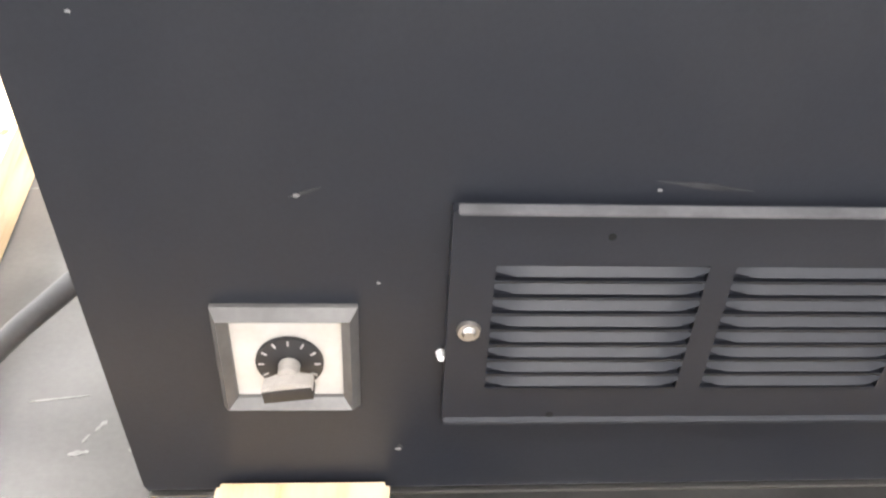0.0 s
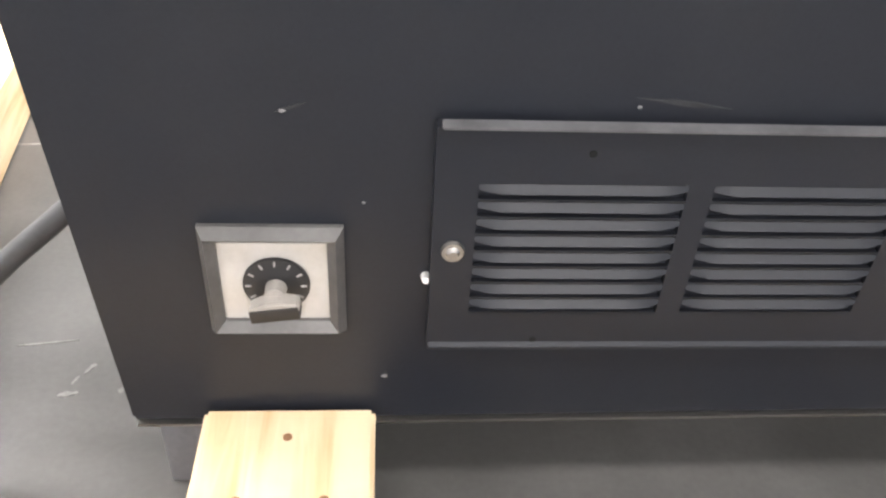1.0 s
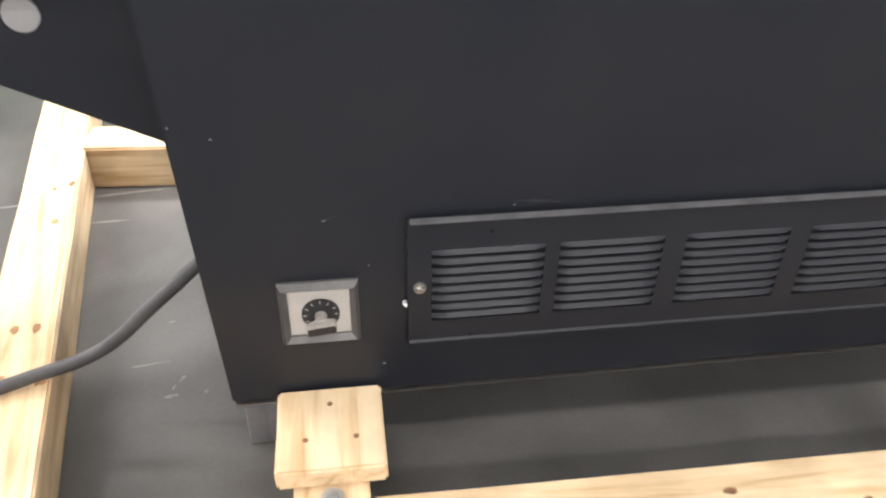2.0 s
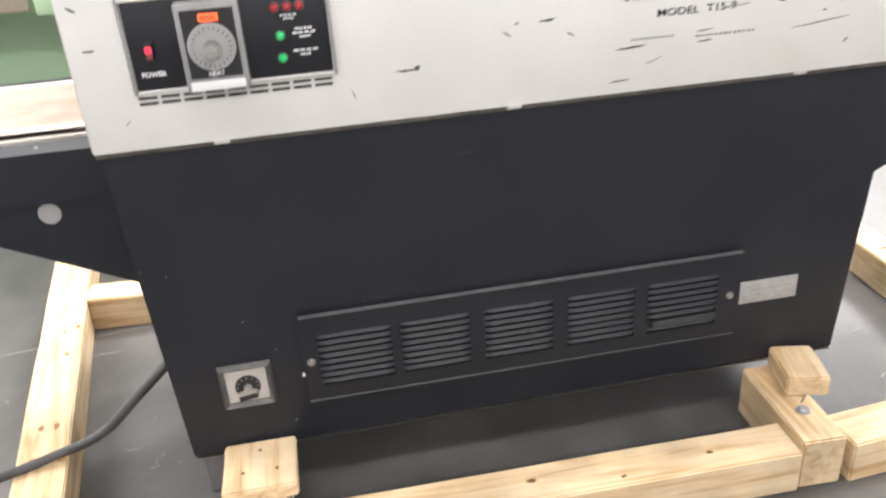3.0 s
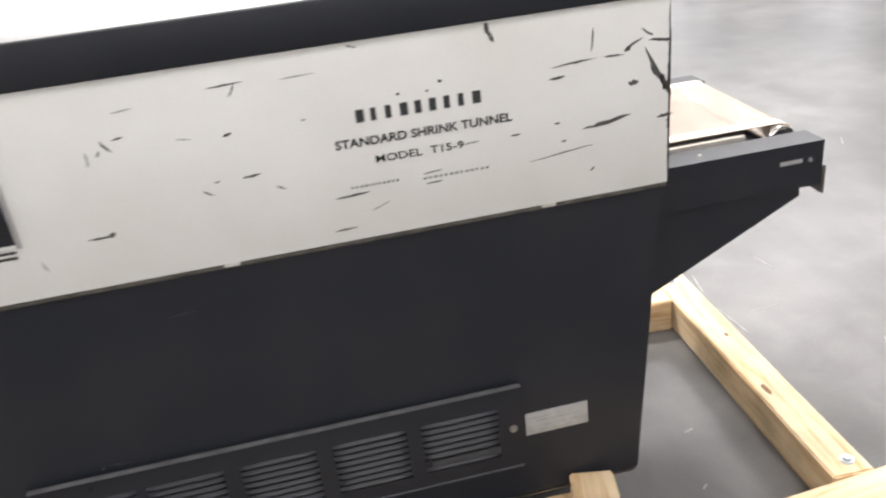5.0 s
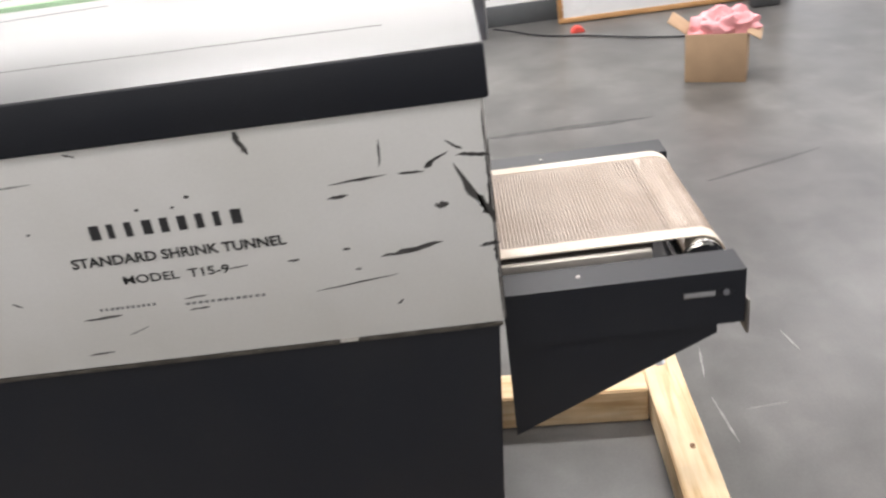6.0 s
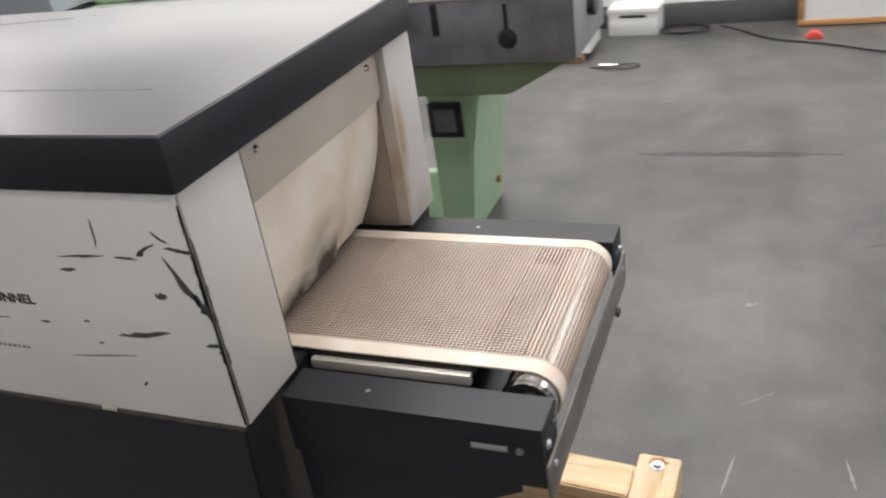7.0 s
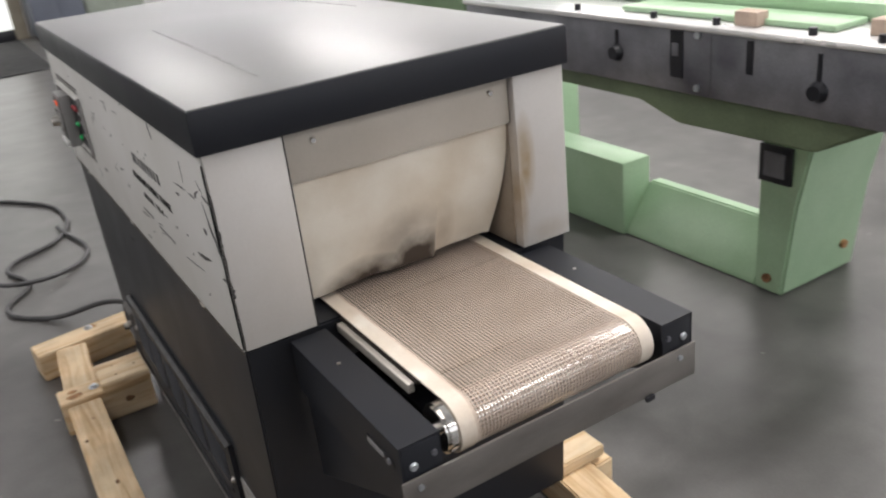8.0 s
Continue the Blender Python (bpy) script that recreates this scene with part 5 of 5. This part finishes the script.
fl = thing("floor_flag", (2.06, 4.06, 0), "small red plastic piece on the floor", "debris")
part("flag", prism(bmesh.new(), [(-0.045, 0.0), (0.045, 0.0), (0.025, 0.03), (-0.015, 0.038)], "y", -0.03, 0.03, 0.005), RED, fl)
wires = thing("extension_lead", (2.0, 4.2, 0), "thin black extension lead on the floor by the wall", "cable")
w_ = tube("lead", [(1.58, 4.36, 0.006), (1.66, 4.28, 0.006), (1.85, 4.06, 0.006), (2.10, 3.93, 0.006), (2.4, 3.74, 0.006), (2.62, 3.66, 0.006), (2.95, 3.72, 0.006)], 0.005, BLACK)
w_.parent, w_.matrix_parent_inverse = wires, wires.matrix_world.inverted()
coil = thing("wire_coil", (1.39, 4.29, 0), "loose black wire coil on the floor", "cable")
pts = [(1.39 + (0.125 + 0.02 * math.sin(k * 1.7)) * math.cos(k * 0.7), 4.29 + 0.10 * math.sin(k * 0.7), 0.006 + 0.001 * k) for k in range(20)]
w_ = tube("loop", pts, 0.004, BLACK, cyclic=False)
w_.parent, w_.matrix_parent_inverse = coil, coil.matrix_world.inverted()
cart = thing("utility_cart", (5.19, 5.99, 0), "grey steel utility cart with black cables on its lower shelf", "cart")
sh = boxed("lower_shelf", (-0.50, 0.50, -0.34, 0.34, 0.21, 0.235), IRON, cart, bevel=0.003)
for d in ((-0.50, 0.50, -0.352, -0.3405, 0.19, 0.35), (-0.50, 0.50, 0.3405, 0.352, 0.19, 0.35), (-0.512, -0.5005, -0.34, 0.34, 0.19, 0.35), (0.5005, 0.512, -0.34, 0.34, 0.19, 0.35)):
    boxed("rim", d, GREY_STEEL, sh, "grey folded shelf rim", 0.002)
boxed("upper_shelf", (-0.50, 0.50, -0.34, 0.34, 0.86, 0.92), IRON, cart, bevel=0.004)
for x in (-0.487, 0.487):
    for y in (-0.327, 0.327):
        boxed("post", (x - 0.016, x + 0.016, y - 0.016, y + 0.016, 0.2355, 0.8595), GREY_STEEL, cart, "grey steel corner post", 0.003)
for x, y in ((-0.44, -0.27), (0.44, -0.27), (-0.44, 0.27), (0.44, 0.27)):
    w_ = part("castor", add_cyl(bmesh.new(), (x, y - 0.025, 0.075), (0, 1, 0), 0.075, 0.05, 28, bevel=0.006), RUBBER, cart)
    part("hub", add_cyl(bmesh.new(), (x, y - 0.028, 0.075), (0, 1, 0), 0.045, 0.056, 20), IRON, w_)
    boxed("fork", (x - 0.03, x + 0.03, y - 0.036, y + 0.036, 0.152, 0.2095), ALU, w_, bevel=0.003)
heap = thing("cable_heap", (5.19, 5.99, 0.236), "tangled heap of black cables on a cart shelf", "cable")
rnd = random.Random(21)
for k in range(9):
    pts = [(0.10 + rnd.uniform(-0.42, 0.30) * (1 - i * 0.02), rnd.uniform(-0.24, 0.24), 0.02 + rnd.random() * 0.20 * math.exp(-((i - 4) / 3) ** 2)) for i in range(9)]
    tube("cable_loop", pts, 0.014, RUBBER, heap)
tube("white_hose", [(-0.26, -0.28, 0.02), (-0.22, -0.26, 0.16), (-0.12, -0.15, 0.26), (0.05, 0.0, 0.22)], 0.014, WHITE_PLASTIC, heap, "white hose")

cart.rotation_euler = heap.rotation_euler = (0, 0, radians(-58))

# white sheet stack on scrap lumber behind the jointer, a lidded white box by the wall, a small tool
scrap = thing("scrap_lumber", (0.62, 3.86, 0), "loose brown scrap boards on the floor", "lumber")
for k, (x0, y0, x1, y1) in enumerate(((-0.6, -0.06, 0.30, -0.09), (-0.5, 0.10, 0.31, 0.12))):
    timber("board", (x0, y0), (x1, y1), 0.07, 0.035, 0.0, parent=scrap, jitter=k + 9).data.materials[0] = SCRAPWOOD
stack = thing("wrapped_stack", (0.40, 3.93, 0.036), "leaning stack of white sheets wrapped in plastic film", "stack")
bm = bmesh.new()
add_box(bm, -0.60, 0.55, -0.13, 0.16, 0.0, 0.52, 0.006)
bmesh.ops.subdivide_edges(bm, edges=bm.edges[:], cuts=5, use_grid_fill=True)
for v in bm.verts:
    lean = 0.12 * v.co.z
    v.co += Vector((noise.noise(v.co * 5), noise.noise(v.co * 5 + Vector((5, 0, 0))), 0.0)) * 0.014 * min(1, v.co.z * 8)
    v.co += Vector((-lean, lean * 1.2, 0))
part("wrap", bm, WHITE_PLASTIC, stack)
for k in range(3):
    boxed("sheet", (-0.61 + 0.012 * k, 0.555 - 0.01 * k, -0.142, -0.135, 0.004 + 0.012 * k, 0.010 + 0.012 * k), WALL, stack, bevel=0.001)

white_box = thing("white_carton", (1.11, 4.33, 0), "low white lidded carton with a dark hand slot, by the wall", "box")
boxed("body", (-0.14, 0.14, -0.085, 0.085, 0.0, 0.132), WHITE_CARD, white_box, bevel=0.003)
boxed("lid", (-0.146, 0.146, -0.091, 0.091, 0.128, 0.158), WHITE_CARD, white_box, "slightly larger white lid", 0.003)
boxed("hand_slot", (-0.075, 0.075, -0.0862, -0.0835, 0.102, 0.118), INK, white_box, bevel=0)
white_box.rotation_euler = (0, 0, radians(-4))

tool = thing("hand_tool", (1.08, 3.66, 0), "small bright metal tool with a dark wire on the floor", "tool")
bm = add_cyl(bmesh.new(), (-0.06, 0.0, 0.010), (1, 0.06, 0), 0.009, 0.10, 14, 0.006, 0.002)
part("shank", bm, CHROME, tool, "bright steel shank")
tube("wire", [(0.04, 0.01, 0.006), (0.09, 0.03, 0.006), (0.15, 0.0, 0.006), (0.12, -0.04, 0.006), (0.03, -0.05, 0.006), (-0.05, -0.03, 0.006), (-0.10, -0.015, 0.006)], 0.004, RUBBER, tool, "dark bent wire")
stand = thing("stand_leg", (3.12, 4.10, 0), "black metal stand foot with a curved leg", "stand")
part("leg", add_cyl(bmesh.new(), (0, 0, 0.10), (0, 0, 1), 0.018, 1.1, 16), BLACK, stand)
part("foot", prism(bmesh.new(), [(-0.03, 0.0), (0.15, 0.0), (0.13, 0.05), (0.02, 0.14), (-0.03, 0.14)], "y", -0.03, 0.03, 0.01), RUBBER, stand)

# added glowing bands, out of view, for glare on the floor and lid
GLOW = plain("added_north_glow", (0.96, 0.96, 1.0), 0.5, glow=0.9)
GLOW_EAST = plain("added_east_glow", (0.94, 0.96, 1.0), 0.5, glow=1.5)
GLOW_PARTITION = plain("added_partition_glow", (1.0, 0.98, 0.95), 0.5, glow=2.4)
GLOW_WEST = plain("added_west_glow", (0.97, 0.98, 1.0), 0.5, glow=0.7)
for nm, dims, pane_mat in (("glow_band_2", (-8.0, 11.0, 11.96, 11.99, 1.4, 4.6), GLOW), ("glow_band_3", (11.96, 11.99, -3.0, 11.0, 1.2, 4.4), GLOW_EAST),
                           ("glow_band_4", (-8.6, 2.4, 4.405, 4.432, 1.45, 2.95), GLOW_PARTITION), ("glow_band_5", (-9.19, -9.16, 1.2, 4.4, 1.0, 4.4), GLOW_WEST)):
    win = thing(nm, (0, 0, 0), "added glowing band in a wall, for glare and reflections", "window", kind="structure")
    n_ = 8
    along_x = dims[1] - dims[0] > 1
    for i in range(n_):
        a_, b_ = (dims[0], dims[1]) if along_x else (dims[2], dims[3])
        p0, p1 = a_ + (b_ - a_) * i / n_ + 0.05, a_ + (b_ - a_) * (i + 1) / n_ - 0.05
        d = (p0, p1, dims[2], dims[3], dims[4], dims[5]) if along_x else (dims[0], dims[1], p0, p1, dims[4], dims[5])
        boxed("pane", d, pane_mat, win, bevel=0)
    fr = (dims[0] - 0.1, dims[1] + 0.1, dims[2] - 0.05, dims[3] - 0.01, dims[4] - 0.08, dims[4] - 0.005) if along_x else (dims[0] - (0.05 if dims[0] > 0 else -0.01), dims[1] - (0.01 if dims[0] > 0 else -0.05), dims[2] - 0.1, dims[3] + 0.1, dims[4] - 0.08, dims[4] - 0.005)
    boxed("band_sill", fr, ALU, win, bevel=0.003)

# bright roller door far off
door = thing("window_1", (-9.195, 0.0, 0), "bright daylit doorway far across the hall", "door", kind="structure")
part("pane", add_box(bmesh.new(), 0.0, 0.02, -1.4, 0.685, 0.13, 2.6), plain("daylight_glow", (0.97, 0.99, 0.95), 0.5, glow=1.1), door)
boxed("window_frame", (0.0, 0.05, 0.69, 0.84, 0.0, 2.7), TAUPE, door, bevel=0.004)
boxed("sill", (0.0, 0.06, -1.4, 0.685, 0.0, 0.125), BLACK, door, bevel=0.004)

for y0, y1, mat_, lb in ((0.87, 1.46, LOCKER, "tall blue-grey steel storage cabinet against the wall"), (1.475, 2.15, PALE_LOCKER, "tall grey-green steel storage cabinet against the wall")):
    lk = thing("storage_cabinet", (-8.85, (y0 + y1) / 2, 0), lb, "cabinet", group="storage cabinets by the wall")
    h_ = (y1 - y0) / 2
    boxed("body", (-0.25, 0.24, -h_, h_, 0.05, 2.05), mat_, lk, bevel=0.006)
    boxed("plinth", (-0.23, 0.21, -h_ + 0.02, h_ - 0.02, 0.0, 0.0495), BLACK, lk, bevel=0)
    for k in (-1, 1):
        dr = boxed("door", (0.2405, 0.258, min(0, k * (h_ - 0.01)) + 0.002, max(0, k * (h_ - 0.01)) - 0.002, 0.08, 2.03), mat_, lk, bevel=0.003)
        boxed("handle", (0.2585, 0.275, k * 0.04 - 0.008, k * 0.04 + 0.008, 0.98, 1.12), ALU, dr, bevel=0.002)
mat_thing = thing("floor_mat", (-7.7, -0.2, 0), "black rubber mat on the floor by the doorway", "mat")
part("mat", add_box(bmesh.new(), -1.3, 1.3, -0.9, 0.9, 0.0, 0.012, 0.004), RUBBER_MAT, mat_thing)

# scuffs, paint drips, a pale joint line and a painted shadow streak on the concrete
MARK = material("pale_floor_scuff", (0.27, 0.265, 0.255), 0.5, var=0.2, scale=40, fine=200)
# also colours the long shadow streak near y 2.5
GRIME_AND_SHADE = material("grime_and_shadow_streak", (0.055, 0.054, 0.053), 0.4, var=0.2, scale=20, fine=200)
rnd = random.Random(11)


def floor_mark(x, y, ln, w, angle, mat, k):
    rr = random.Random(k)
    n = 8
    up = [(-ln / 2 + ln * i / n, w * rr.uniform(0.2, 0.6) * (1 - abs(2 * i / n - 1) ** 3) + 0.0002) for i in range(n + 1)]
    lo = [(px, -py * rr.uniform(0.5, 1.2)) for px, py in up]
    bm = prism(bmesh.new(), up + lo[::-1], "z", -0.001, 0.0007)
    bmesh.ops.transform(bm, matrix=pose(x, y, 0, 0, 0, angle), verts=bm.verts)
    part("surface_mark", bm, mat, floor, smooth=False)


west_scuffs = (
    (-0.33, 0.690, 0.42, 0.006, 7, MARK), (-0.95, 0.62, 0.70, 0.005, 6, MARK), (-0.26, 0.603, 0.10, 0.004, 3, MARK),
    (-0.080, 0.134, 0.020, 0.008, 10, MARK), (-0.068, 0.168, 0.016, 0.006, 60, MARK), (-0.030, 0.139, 0.008, 0.006, 80, MARK),
    (-0.120, 0.205, 0.06, 0.003, 8, MARK), (-0.078, 0.152, 0.012, 0.004, 70, MARK), (-0.10, 0.30, 0.012, 0.004, 20, MARK),
    (-0.75, 0.25, 0.5, 0.012, -30, GRIME_AND_SHADE))
east_marks = (
    (1.852, 0.790, 0.13, 0.006, 80, MARK), (1.842, 0.57, 0.16, 0.007, 95, MARK), (1.95, 0.60, 0.10, 0.004, 5, MARK),
    (2.088, 0.838, 0.09, 0.008, 100, MARK), (1.871, 1.458, 0.04, 0.02, 30, MARK), (2.12, 0.30, 0.16, 0.008, 70, MARK),
    (1.90, 1.05, 0.10, 0.003, 40, MARK), (1.77, 2.51, 0.74, 0.05, 1, GRIME_AND_SHADE), (2.4, 1.9, 0.5, 0.02, 20, GRIME_AND_SHADE),
    (2.6, 0.9, 0.12, 0.006, 20, MARK), (2.9, 1.6, 0.10, 0.006, 60, MARK), (2.3, -0.1, 0.12, 0.005, -30, MARK),
    (1.52, 0.20, 0.03, 0.010, 20, MARK), (1.47, 0.03, 0.02, 0.006, 40, MARK))
for k, (x, y, ln, w, an, m) in enumerate(west_scuffs + east_marks):
    floor_mark(x, y, ln, w, an, m, k)
for k in range(22):
    floor_mark(rnd.uniform(-2.5, 4.0), rnd.uniform(-0.6, 4.0), rnd.uniform(0.008, 0.035), rnd.uniform(0.004, 0.012), rnd.uniform(0, 180), MARK, 100 + k)
